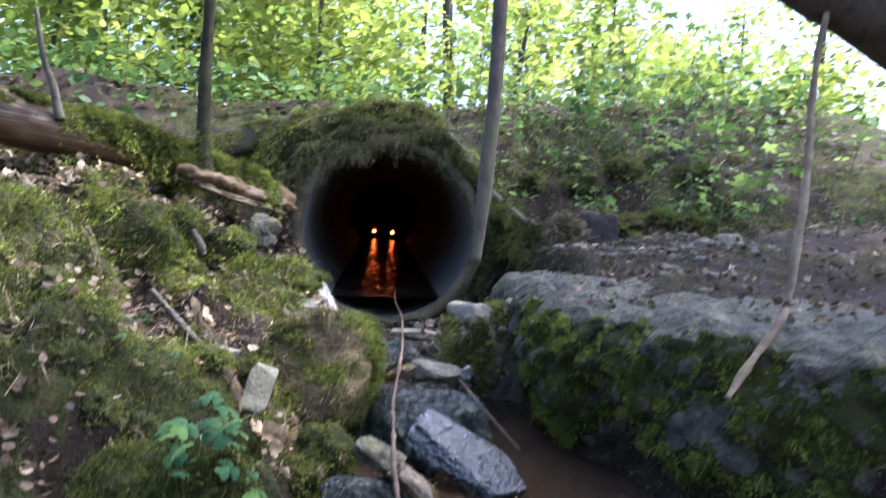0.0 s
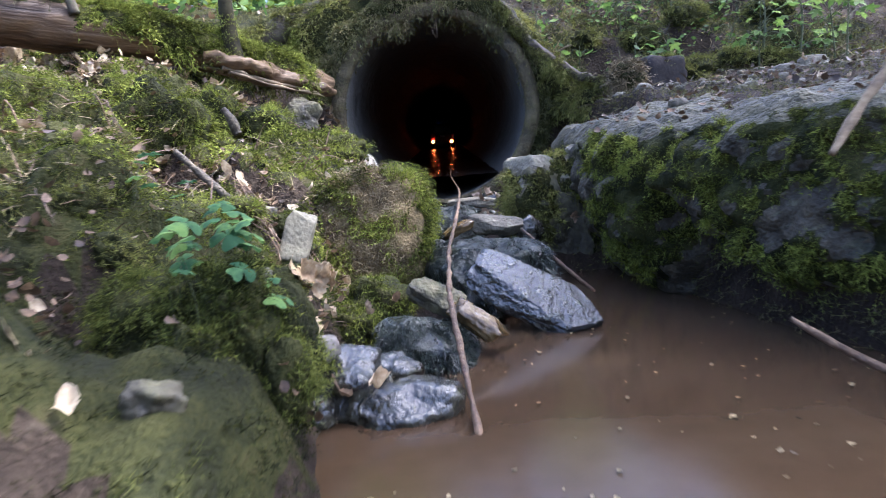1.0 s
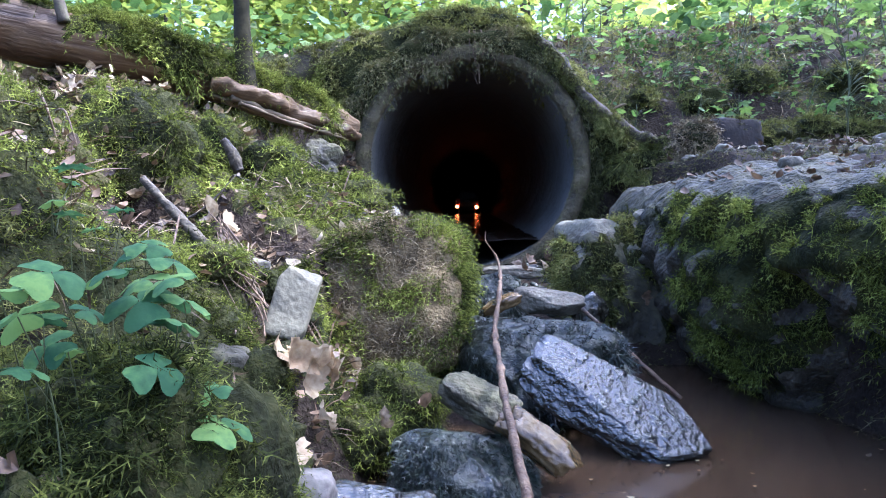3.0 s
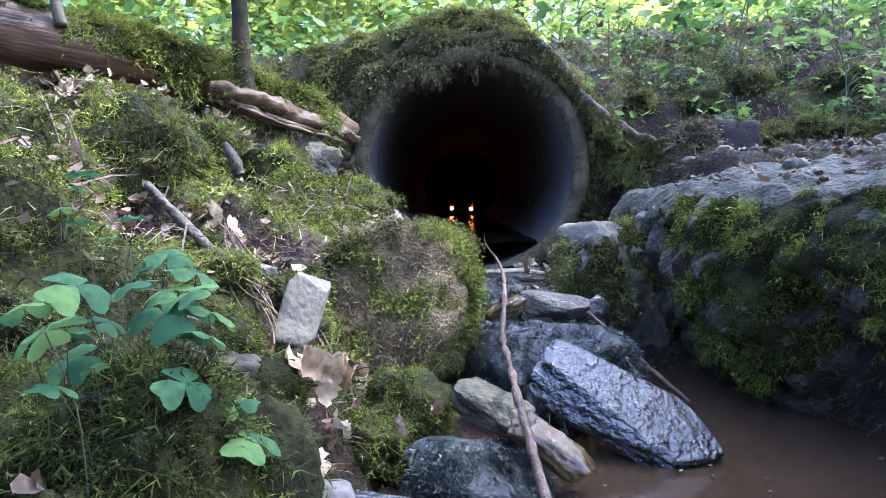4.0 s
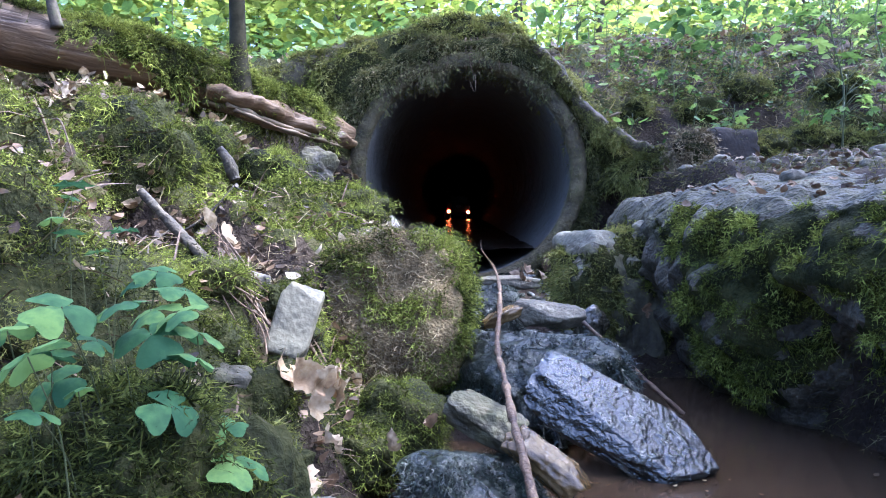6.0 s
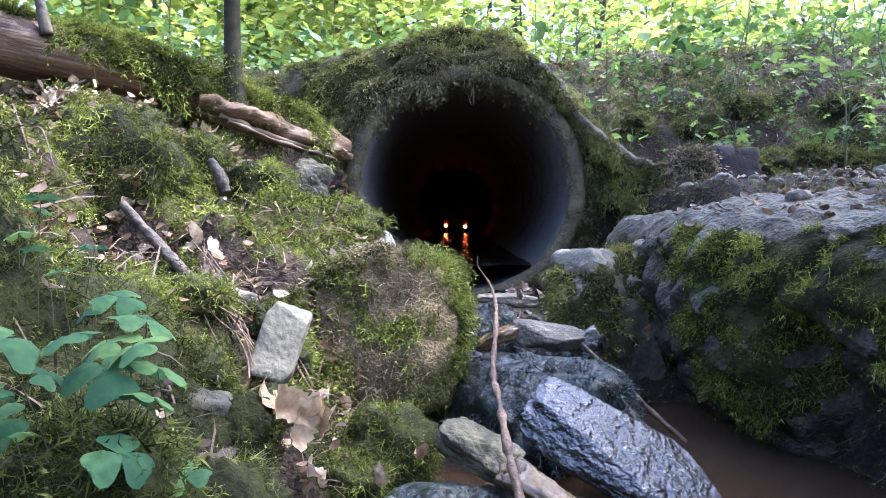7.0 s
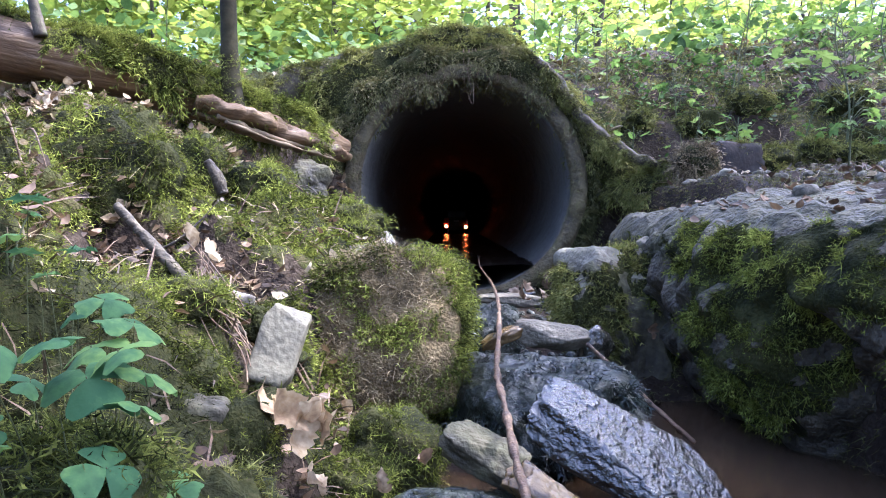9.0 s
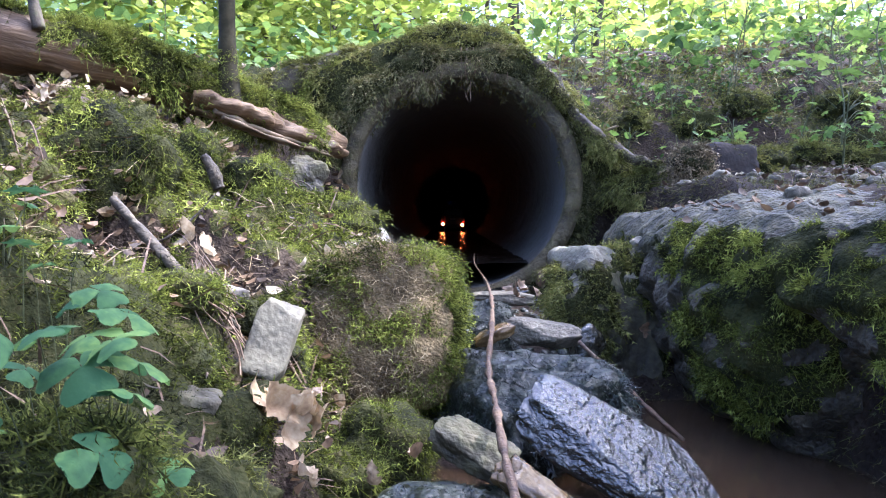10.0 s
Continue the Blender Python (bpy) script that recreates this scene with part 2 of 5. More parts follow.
STREAM = material("stream_water", [(0.01, 0.009, 0.007), (0.02, 0.016, 0.011)], 8, (0.12, 0.25), 0.9, 45, specular=0.6, depth=0.01)
CAR_BLACK = material("black_plastic", [(0.012, 0.012, 0.013), (0.025, 0.025, 0.027)], 40, (0.35, 0.55), 0.1, 300)
CAR_RED = material("red_paint", [(0.30, 0.03, 0.015), (0.38, 0.05, 0.02)], 20, (0.25, 0.4), 0.05, 300)
CAR_BLUE = material("blue_cover", [(0.01, 0.06, 0.42), (0.02, 0.10, 0.60)], 30, (0.4, 0.6), 0.4, 90)
CAR_GLASS = material("grey_window", [(0.03, 0.036, 0.042), (0.05, 0.058, 0.066)], 15, (0.3, 0.45), 0.0, 100, specular=0.2)
RUBBER = material("rubber", [(0.01, 0.01, 0.01), (0.03, 0.028, 0.025)], 60, (0.7, 0.9), 0.4, 200)
STEEL = material("dull_steel", [(0.25, 0.25, 0.25), (0.4, 0.4, 0.4)], 40, (0.3, 0.5), 0.1, 300, metal=0.9)
PLATE = material("white_plate", [(0.22, 0.22, 0.21), (0.32, 0.32, 0.30)], 40, (0.4, 0.5), 0.0, 300)
TAIL_GLOW = glow("tail_lamp_glow", (1.0, 0.13, 0.015), 9.0)
AMBER = material("amber_lens", [(0.7, 0.22, 0.02), (0.85, 0.35, 0.04)], 60, (0.1, 0.2), 0.0, 300)


# ---- shape helpers ----
def grid_faces(nu, nv, wrap=False):
    i, j = np.meshgrid(np.arange(nu - 1), np.arange(nv if wrap else nv - 1), indexing="ij")
    k = (j + 1) % nv
    return np.stack([i * nv + j, (i + 1) * nv + j, (i + 1) * nv + k, i * nv + k], -1).reshape(-1, 4)


def spline(points, n):
    """n points and radii along a smooth line through rows of x, y, z, radius."""
    p = np.asarray(points, dtype=float)
    k = len(p)
    s = np.linspace(0, k - 1, n)
    i = np.clip(np.floor(s).astype(int), 0, k - 2)
    f = (s - i)[:, None]
    a, b, c, d = p[np.clip(i - 1, 0, k - 1)], p[i], p[i + 1], p[np.clip(i + 2, 0, k - 1)]
    return 0.5 * (2 * b + (c - a) * f + (2 * a - 5 * b + 4 * c - d) * f ** 2 + (3 * b - a - 3 * c + d) * f ** 3)


def tube(points, n=40, sides=12, rough=0.0, scale=20.0, seed=0, flat=1.0):
    """A closed limb along rows of x, y, z, radius: vertices and faces (quads and two caps)."""
    q = spline(points, n)
    p, r = q[:, :3], np.maximum(q[:, 3], 1e-4)
    t = np.gradient(p, axis=0)
    t /= np.linalg.norm(t, axis=1)[:, None]
    up = np.where(np.abs(t[:, 2:3]) > 0.9, np.array([[1.0, 0, 0]]), np.array([[0, 0, 1.0]]))
    a = np.cross(up, t)
    a /= np.linalg.norm(a, axis=1)[:, None]
    b = np.cross(t, a)
    ang = np.linspace(0, 2 * math.pi, sides, endpoint=False)
    ring = a[:, None, :] * np.cos(ang)[None, :, None] + flat * b[:, None, :] * np.sin(ang)[None, :, None]
    v = p[:, None, :] + ring * r[:, None, None]
    if rough:
        flatv = v.reshape(-1, 3)
        nz = fbm(flatv * scale, seed, 3).reshape(n, sides)
        v = v + ring * (nz * rough)[..., None] * np.minimum(1, r / r.max())[:, None, None]
    v = v.reshape(-1, 3)
    quads = grid_faces(n, sides, True)
    v = np.vstack([v, p[:1], p[-1:]])
    j = np.arange(sides)
    k = (j + 1) % sides
    m = len(v)
    cap0 = np.stack([np.full(sides, m - 2), j, k, k], -1)
    cap1 = np.stack([np.full(sides, m - 1), (n - 1) * sides + k, (n - 1) * sides + j, (n - 1) * sides + j], -1)
    faces = [list(map(int, f[::-1])) for f in quads] + [[int(c[0]), int(c[2]), int(c[1])] for c in np.vstack([cap0, cap1])]
    return v, faces


_ico = {}


def ico(level):
    if level not in _ico:
        bm = bmesh.new()
        bmesh.ops.create_icosphere(bm, subdivisions=level, radius=1.0)
        bm.verts.ensure_lookup_table()
        _ico[level] = (np.array([v.co[:] for v in bm.verts]), np.array([[v.index for v in f.verts] for f in bm.faces]))
        bm.free()
    return _ico[level]


def rock(size, seed, power=4.0, rough=0.12, cuts=5, level=4, scale=2.2, cut=(0.72, 0.95), planes=()):
    """A broken stone: a rounded box with flat breaks and two scales of relief. Half sizes in metres."""
    d, f = ico(level)
    s = np.asarray(size, dtype=float)
    r = 1 / (np.abs(d) ** power).sum(1) ** (1 / power)
    v = d * r[:, None]
    g = np.random.default_rng(seed)
    for _ in range(cuts):
        n = g.normal(size=3)
        n /= np.linalg.norm(n)
        h = g.uniform(*cut)
        over = v @ n - h
        v = v - np.where(over > 0, over, 0)[:, None] * n * 0.92
    for nx_, ny_, nz_, h in planes:
        n = np.array([nx_, ny_, nz_]) / math.sqrt(nx_ ** 2 + ny_ ** 2 + nz_ ** 2)
        over = v @ n - h
        v = v - np.where(over > 0, over, 0)[:, None] * n * 0.96
    v = v * (1 + rough * fbm(v * scale, seed, 4))[:, None]
    v = v * s
    v = v + d * (0.05 * s.min() * fbm(v / s.min() * 4, seed + 9, 3))[:, None]
    return v, f


def turned(v, m):
    m = np.array(m)
    return v @ m[:3, :3].T + m[:3, 3]


def sample(v, f, n, seed, keep=None):
    """Random points of a mesh with their normals."""
    g = np.random.default_rng(seed)
    f = np.asarray(f)
    if f.shape[1] == 4:
        f = np.vstack([f[:, [0, 1, 2]], f[:, [0, 2, 3]]])
    a, b, c = v[f[:, 0]], v[f[:, 1]], v[f[:, 2]]
    nn = np.cross(b - a, c - a)
    area = np.linalg.norm(nn, axis=1)
    pick = g.choice(len(f), n, p=area / area.sum())
    u, w = g.random(n), g.random(n)
    over = u + w > 1
    u[over], w[over] = 1 - u[over], 1 - w[over]
    p = a[pick] + (b - a)[pick] * u[:, None] + (c - a)[pick] * w[:, None]
    nn = nn[pick] / np.maximum(area[pick], 1e-12)[:, None]
    if keep is not None:
        k = keep(p, nn)
        p, nn = p[k], nn[k]
    return p, nn


def moss_sprigs(p, nrm, length, seed, droop=0.5, pairs=3, width=0.23, flow=None):
    """Feathery moss: every sprig is a thin bent stem with pairs of tiny leaves. Returns vertices and triangles."""
    g = np.random.default_rng(seed)
    n = len(p)
    side = g.normal(size=(n, 3))
    d = nrm + 0.75 * side
    d[:, 2] += 0.25
    if flow is not None:
        d = np.asarray(flow) + nrm * .25 + .35 * side
    d /= np.linalg.norm(d, axis=1)[:, None]
    bend = nrm * 0.4 + np.array([0, 0, -1.0]) * droop
    ln = length * g.uniform(0.45, 1.25, n)
    b = np.cross(d, g.normal(size=(n, 3)))
    b /= np.linalg.norm(b, axis=1)[:, None]
    verts, tris, base = [], [], 0

    def along(t):
        return p + (d * t + bend * t * t * 0.8) * ln[:, None]

    w = ln[:, None] * width * 0.16
    verts += [p - b * w, p + b * w, along(1.0)]
    idx = np.arange(n)
    tris.append(np.stack([idx, idx + n, idx + 2 * n], -1))
    base = 3 * n
    for k in range(pairs):
        t = 0.2 + 0.72 * k / max(pairs - 1, 1)
        o, o2 = along(t), along(t + 0.09)
        span = (width * 1.9 * (1.1 - 0.75 * t)) * ln[:, None]
        for sgn in (-1, 1):
            tip = along(t + 0.22) + b * sgn * span
            verts += [o, o2, tip]
            tris.append(np.stack([idx + base, idx + base + n, idx + base + 2 * n], -1))
            base += 3 * n
    # sort sprig by sprig so that every sprig keeps its own vertices
    return np.vstack(verts), np.vstack(tris)


def clumped(p, length, seed):
    """Sprig lengths that make tufts and hollows."""
    return length * (.3 + .95 * smooth(.5 + .8 * fbm(p * 26, seed, 2)))


def tufts(p, seed, a=-.5):
    """Leaves dark gaps between tufts."""
    return fbm(p * 40, seed + 5, 2) > a


def leaf_shape(kind, length, width, curl=0.0, seed=0, fold=0.15, fine=False, crumple=0.0):
    """A thin curled blade in its own frame (stalk at the origin, tip along +y)."""
    if kind == "maple":
        key = [(0, 0), (.12, .02), (.42, .10), (.30, .22), (.55, .42), (.36, .45), (.30, .60), (.16, .62), (0, 1.0)]
    elif kind == "heart":
        key = [(0, 0), (.15, .12), (.33, .33), (.47, .58), (.50, .78), (.42, .94), (.26, 1.0), (.10, .96), (0, .86)]
    else:
        key = [(0, 0), (.18, .10), (.36, .30), (.42, .50), (.34, .72), (.16, .90), (0, 1.0)]
    if kind == "plain":
        key = [(0, 0), (.3, .25), (.42, .5), (.3, .78), (0, 1)]
    if kind == "far":
        key = [(0, 0), (.40, .34), (.34, .72), (0, 1)]
    key = np.array(key)
    if fine:
        s = np.linspace(0, len(key) - 1, 3 * len(key) - 2)
        key = np.stack([np.interp(s, np.arange(len(key)), key[:, k]) for k in (0, 1)], -1)
        key[:, 0] *= 1 + .35 * np.random.default_rng(seed).uniform(-1, .6, len(key))
    across = np.linspace(-1, 1, 9 if fine else 2 if kind == "far" else 3 if kind in ("plain", "maple") else 5)
    x, y = key[:, :1] * width * across, np.repeat(key[:, 1:] * length, len(across), 1)
    q = np.stack([x / length * 3.1, y / length * 3.1, np.full(x.shape, seed * 1.7)], -1).reshape(-1, 3)
    z = fold * np.abs(x) + curl * (y / length - 0.4) ** 2 * length + (0.05 + crumple) * length * fbm(q, seed, 2).reshape(x.shape)
    x = x * (1 + crumple * 2 * vnoise(q * .7 + 5, seed + 3).reshape(x.shape))
    return np.stack([x, y, z], -1).reshape(-1, 3), grid_faces(len(key), len(across))


def scattered(shape, p, axes, size):
    """Many copies of one small blade in one mesh: places, 3x3 frames and sizes."""
    v, f = shape
    out = np.einsum("nij,kj->nki", axes, v) * size[:, None, None] + p[:, None, :]
    faces = f[None] + (np.arange(len(p)) * len(v))[:, None, None]
    return out.reshape(-1, 3), faces.reshape(-1, f.shape[1])


def frames_of(n, seed, flat=0.35):
    """Random frames, z mostly up; flat: how far they tilt."""
    g = np.random.default_rng(seed)
    z = np.tile([0, 0, 1.0], (n, 1)) + flat * g.normal(size=(n, 3))
    z /= np.linalg.norm(z, axis=1)[:, None]
    x = np.cross(g.normal(size=(n, 3)), z)
    x /= np.linalg.norm(x, axis=1)[:, None]
    return np.stack([x, np.cross(z, x), z], -1)


# ---- ground ----
WATER_Z = 0.255
PIPE_R, PIPE_OUT, PIPE_Z, PIPE_RISE = 0.30, 0.345, 0.70, 0.026


def line(x, *pairs):
    return np.interp(x, [a for a, _ in pairs], [b for _, b in pairs])


# hollows in the left bank: place, half widths, depth
HOLLOWS = [(-.445, -.86, .055, .10, .10), (-.475, -.36, .12, .16, .25), (-.47, -1.15, .06, .09, .075), (-.335, -1.12, .05, .10, .05), (-.62, -1.30, .05, .07, .06), (-.255, -1.44, .03, .05, .03), (-.17, -1.52, .04, .06, .05), (-.275, -1.85, .045, .05, .055)]
# dark pockets in the earth slope beyond the terrace
PITS = [(.60, .20, .10, .07, .11), (.92, .30, .13, .07, .12), (1.28, .22, .12, .08, .12), (.72, .52, .12, .08, .10), (1.15, .60, .15, .08, .10), (.45, .42, .08, .07, .08)]


def patches(p):
    """Where the bank is mossy (high) and where soil and litter lie bare (low)."""
    q = p * np.array([1.0, 1.0, 0.0])
    # hollows stay bare: their dark soil adds to the shade by colour
    bare = sum(d * np.exp(-((p[:, 0] - x) / rx) ** 2 - ((p[:, 1] - y) / ry) ** 2) for x, y, rx, ry, d in HOLLOWS)
    return fbm(q * 4.2, 61, 3) * .65 + fbm(q * 12, 64, 2) * .6 - 14 * bare


def height(x, y):
    """The lie of the land: gully, left bank, right terrace, the embankment over the pipe."""
    p = np.stack([x, y, np.zeros_like(x)], -1)
    floor_z = line(y, (-4, .12), (-1.5, .13), (-1.35, .19), (-1.18, .27), (-.9, .33), (-.5, .365), (0, .385))
    floor_z = floor_z - .16 * smooth((x - .20) / .10) * smooth((-.72 - y) / .2)
    left_edge = line(y, (-5.8, .75), (-5.2, -.3), (-4.4, -.9), (-3.2, -.8), (-2.35, -.16), (-2.1, -.08), (-1.9, -.06), (-1.75, -.09), (-1.55, -.06), (-1.35, -.08), (-1.2, -.14), (-.95, -.16), (-.75, -.09), (-.5, -.12), (-.2, -.22), (0, -.27))
    right_edge = line(y, (-5.8, .75), (-5.2, 1.5), (-4.2, 1.9), (-2.4, 1.1), (-2.0, .8), (-1.8, .62), (-1.65, .54), (-1.45, .48), (-1.2, .44), (-.9, .42), (-.6, .48), (-.3, .46), (0, .42))
    xl = np.where(x < -0.75, -0.75 + (x + 0.75) * 0.35, x)
    left = .555 - .5 * (xl + .178) + line(y, (-2.6, -.27), (-2.2, -.18), (-1.95, -.165), (-1.7, -.215), (-.646, 0), (0, .14), (2, .58))
    left = left - .06 * smooth((y + .95) / .3) * smooth((-.4 - x) / .2)
    for hx, hy, rx, ry, d in HOLLOWS:
        left = left - d * np.exp(-((x - hx) / rx) ** 2 - ((y - hy) / ry) ** 2)
    left = left + .022 * np.exp(-((x + .25) / .08) ** 2 - ((y + 1.72) / .11) ** 2)
    rise = smooth((-.30 - x) / .08)
    lump = fbm(p * 3.4, 3, 3) * .045 + fbm(p * 9, 5, 3) * (.035 + .035 * rise) + fbm(p * 19, 6, 2) * .022 * rise + .05 * smooth((patches(p) + .2) / .35) - .055
    left = left + lump * smooth((left_edge - x) / .25)
    u = left / .085 + .9 * fbm(p * 3.1, 44, 2)
    step = left + .085 * (np.floor(u) + smooth((u - np.floor(u) - .5) / .34 + .5) - u)
    left = left + (step - left) * .8 * smooth((-.36 - x) / .06) * smooth((y + 1.7) / .15) * smooth((-.25 - y) / .15)
    right = .595 + .10 * (np.maximum(y, -2) + 1.05) + .05 * (x - .4) + fbm(p * 4, 8, 3) * .02
    left = left - .10 * np.exp(-((x + .14) / .1) ** 2 - ((y + 1.2) / .11) ** 2)
    wl = line(y, (-2.2, .16), (-1.9, .15), (-1.7, .14), (-1.5, .2), (-1.3, .2), (-.9, .10), (-.5, .16), (0, .12))
    tl = smooth((left_edge - x) / wl + 0.15)
    tr = smooth((x - right_edge) / .07)
    front = floor_z + (left - floor_z) * tl + (right - floor_z) * tr
    crest = line(x, (-3, 1.15), (-1.2, 1.02), (-.6, .99), (-.36, 1.05), (-.15, 1.10), (0, 1.115), (.1, 1.10), (.21, 1.04), (.29, .96), (.39, .86), (.53, .75), (.8, .73), (3, .9))
    ramp = .73 + .50 * np.clip(y, 0, 1.25) + .03 * np.maximum(y - 1.25, 0)
    ramp = ramp + .12 * np.maximum(np.abs(x) - 1.0, 0) * smooth((3 - np.abs(x)) / 2)
    hill = np.maximum(crest + .12 * np.clip(y, 0, 2), ramp) + fbm(p * 2.4, 12, 4) * .05 * smooth((y - .05) / .4)
    for hx, hy, rx, ry, d in PITS:
        hill = hill - d * np.exp(-((x - hx) / rx) ** 2 - ((y - hy) / ry) ** 2)
    b = np.where(np.abs(x) < .42, .03, .03 + .3 * smooth((np.abs(x) - .42) / .12))
    z = front + (hill - front) * smooth(y / b)
    z = z + fbm(p * 28, 21, 2) * .006
    far = smooth((np.hypot(x, y) - 6) / 20)
    return z * (1 - far) + far * (1.5 + fbm(p * .15, 31, 3) * .4)


def axis(lo, hi, a, b, fine, steps):
    left = a - (a - lo) * (np.geomspace(1, 400, steps) - 1) / 399
    right = b + (hi - b) * (np.geomspace(1, 400, steps) - 1) / 399
    return np.concatenate([left[:0:-1], np.arange(a, b + 1e-9, fine), right[1:]])


xs = axis(-90, 90, -1.5, 1.7, 0.016, 40)
ys = axis(-90, 90, -2.9, 1.35, 0.016, 40)
gx, gy = np.meshgrid(xs, ys, indexing="ij")
gz = height(gx.ravel(), gy.ravel())
ground_v = np.stack([gx.ravel(), gy.ravel(), gz], -1)
ground_f = grid_faces(len(xs), len(ys))
mid = ground_v[ground_f].mean(1)
ground_f = ground_f[~((np.abs(mid[:, 0]) < PIPE_OUT) & (mid[:, 1] > .001) & (mid[:, 1] < .05))]
gmid = ground_v[ground_f].mean(1)
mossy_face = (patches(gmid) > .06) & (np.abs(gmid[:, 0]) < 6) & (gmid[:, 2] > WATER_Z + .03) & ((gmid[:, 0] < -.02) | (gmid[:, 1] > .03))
edge = fbm(gmid * np.array([1.6, 1.6, 0]), 62, 4) * 1.1
far_face = (np.abs(gmid[:, 0]) > 2.4 + edge) | (gmid[:, 1] < -3.1 + edge) | (gmid[:, 1] > 1.9 + edge)
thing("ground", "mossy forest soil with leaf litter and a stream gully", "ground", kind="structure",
      data=mesh_of("ground", ground_v, ground_f, [SOIL, MOSS_SHADE_SKIN, FOREST_FLOOR], index=np.where(far_face, 2, mossy_face.astype(int))))

# the pool below the culvert and the thin stream inside the pipe
wx, wy = np.meshgrid(np.linspace(-1.0, 2.6, 60), np.linspace(-6.0, -0.72, 80), indexing="ij")
wv = np.stack([wx.ravel(), wy.ravel(), np.full(wx.size, WATER_Z)], -1)
thing("pool_water", "still brown muddy water of a small forest pool", "water", kind="structure",
      data=mesh_of("pool_water", wv, grid_faces(60, 80), WATER))


def pipe_axis(y):
    return PIPE_Z + PIPE_RISE * y


nx, ny = 24, 420
sx, sy = np.meshgrid(np.linspace(-1, 1, nx), np.linspace(-.035, 14.0, ny), indexing="ij")
half = 0.197
sv = np.stack([(sx * half).ravel(), sy.ravel(), (pipe_axis(sy) - .226).ravel()], -1)
sv[:, 2] += 0.004 * fbm(sv * np.array([40, 14, 1]), 41, 2)
thing("stream_water", "thin dark stream running through the concrete pipe", "water", kind="structure",
      data=mesh_of("stream_water", sv, grid_faces(nx, ny), STREAM))

# ---- the culvert ----
def barrel(r_in, r_out, y0, y1, n=60, sides=72, seed=0):
    """A pipe length with its wall thickness, slightly worn at the lip."""
    prof = []
    inner = np.linspace(y1, y0 + .012, n)
    prof += [(r_in, y) for y in inner]
    if y0 > 0:
        prof += [(r_in, y0), (r_out, y0)]
    else:
        prof += [(r_in + .006, y0 + .003), (r_in + .016, y0), (r_out - .014, y0), (r_out - .004, y0 + .004), (r_out, y0 + .014)]
    prof += [(r_out, y) for y in np.linspace(y0 + .05, y1, 12)]
    prof = np.array(prof)
    a = np.linspace(0, 2 * math.pi, sides, endpoint=False)
    r, y = prof[:, 0][:, None], np.repeat(prof[:, 1][:, None], sides, 1)
    v = np.stack([r * np.cos(a), y, r * np.sin(a) + pipe_axis(y)], -1).reshape(-1, 3)
    k = fbm(v * 14, seed, 3)[:, None]
    radial = v - np.stack([np.zeros(len(v)), v[:, 1], pipe_axis(v[:, 1])], -1)
    v = v + radial * k * .012
    return v, grid_faces(len(prof), sides, True)


culvert = thing("culvert_pipe", "weathered concrete culvert pipe with a mossy rim", "pipe")
for i in range(7):
    y0 = -.03 if i == 0 else 2.0 * i
    v, f = barrel(PIPE_R, PIPE_OUT, y0, 2.0 * (i + 1) - .0006, 36 if i else 60, seed=3)
    part("pipe_section", mesh_of("pipe_section", v, f, CONCRETE), culvert)
prof = np.array([(.301, .0), (.300, -.036), (.308, -.045), (.322, -.048), (.338, -.044), (.347, -.034), (.348, .0), (.325, .004)])
a = np.linspace(0, 2 * math.pi, 120, endpoint=False)
r_, y_ = prof[:, 0][:, None], np.repeat(prof[:, 1][:, None], 120, 1)
v = np.stack([r_ * np.cos(a), y_, r_ * np.sin(a) + PIPE_Z], -1).reshape(-1, 3)
v[:, 1] += .006 * fbm(v * 30, 93, 3)
part("rim", mesh_of("rim", v, grid_faces(8, 120, True), RIM), culvert, "brown algae-stained concrete lip")
p, nn = sample(v, grid_faces(8, 120, True), 16000, 94, lambda p, n: (p[:, 1] < -.02) & (fbm(p * 14, 95, 3) > .0) & (p[:, 2] > .42))
mv, mt = moss_sprigs(p, np.tile([0, -1.0, 0], (len(p), 1)), clumped(p, .011, 96), 96, .7, pairs=2)
tagged(part("rim_moss", mesh_of("rim_moss", mv, mt, MOSS_DARK, soft=False), culvert, "thin moss on the concrete lip"), kind="stuff")
v, f = ico(3)
v = v * np.array([.36, .02, .36]) + np.array([0, 14.0, pipe_axis(14.0)])
part("end_wall", mesh_of("end_wall", v, f, CONCRETE), culvert, "dark end of the pipe")


# the earth face that holds the pipe's end
ang = np.linspace(0, 2 * math.pi, 96, endpoint=False)
ring = []
for r_, y_ in ((.338, .02), (.37, .012), (.40, .016), (.425, .03), (.43, .07), (.338, .07)):
    far_r = line(np.degrees(ang), (0, .43), (50, .42), (90, .42), (115, .475), (140, .525), (180, .48), (230, .44), (360, .43))
    rr = .338 + (r_ - .338) / .092 * (far_r - .338)
    ring.append(np.stack([rr * np.cos(ang), np.full(96, y_), PIPE_Z + rr * np.sin(ang)], -1))
v = np.vstack(ring)
v[:, 1] += .008 * fbm(v * 22, 91, 3)
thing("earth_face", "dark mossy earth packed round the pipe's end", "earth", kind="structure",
      data=mesh_of("earth_face", v, grid_faces(6, 96, True), MOSS_SHADE_SKIN))
p, nn = sample(v, grid_faces(6, 96, True), 20000, 97, lambda p, n: (p[:, 1] < .06) & (p[:, 2] > .62) & (fbm(p * 12, 98, 2) > -.5))
mv, mt = moss_sprigs(p, np.tile([0, -.8, .4], (len(p), 1)), clumped(p, .024, 99), 99, .9, pairs=2, width=.3)
thing("face_moss", "hanging green moss on the earth round the pipe", "moss", kind="stuff", data=mesh_of("face_moss", mv, mt, MOSS_MID, False))


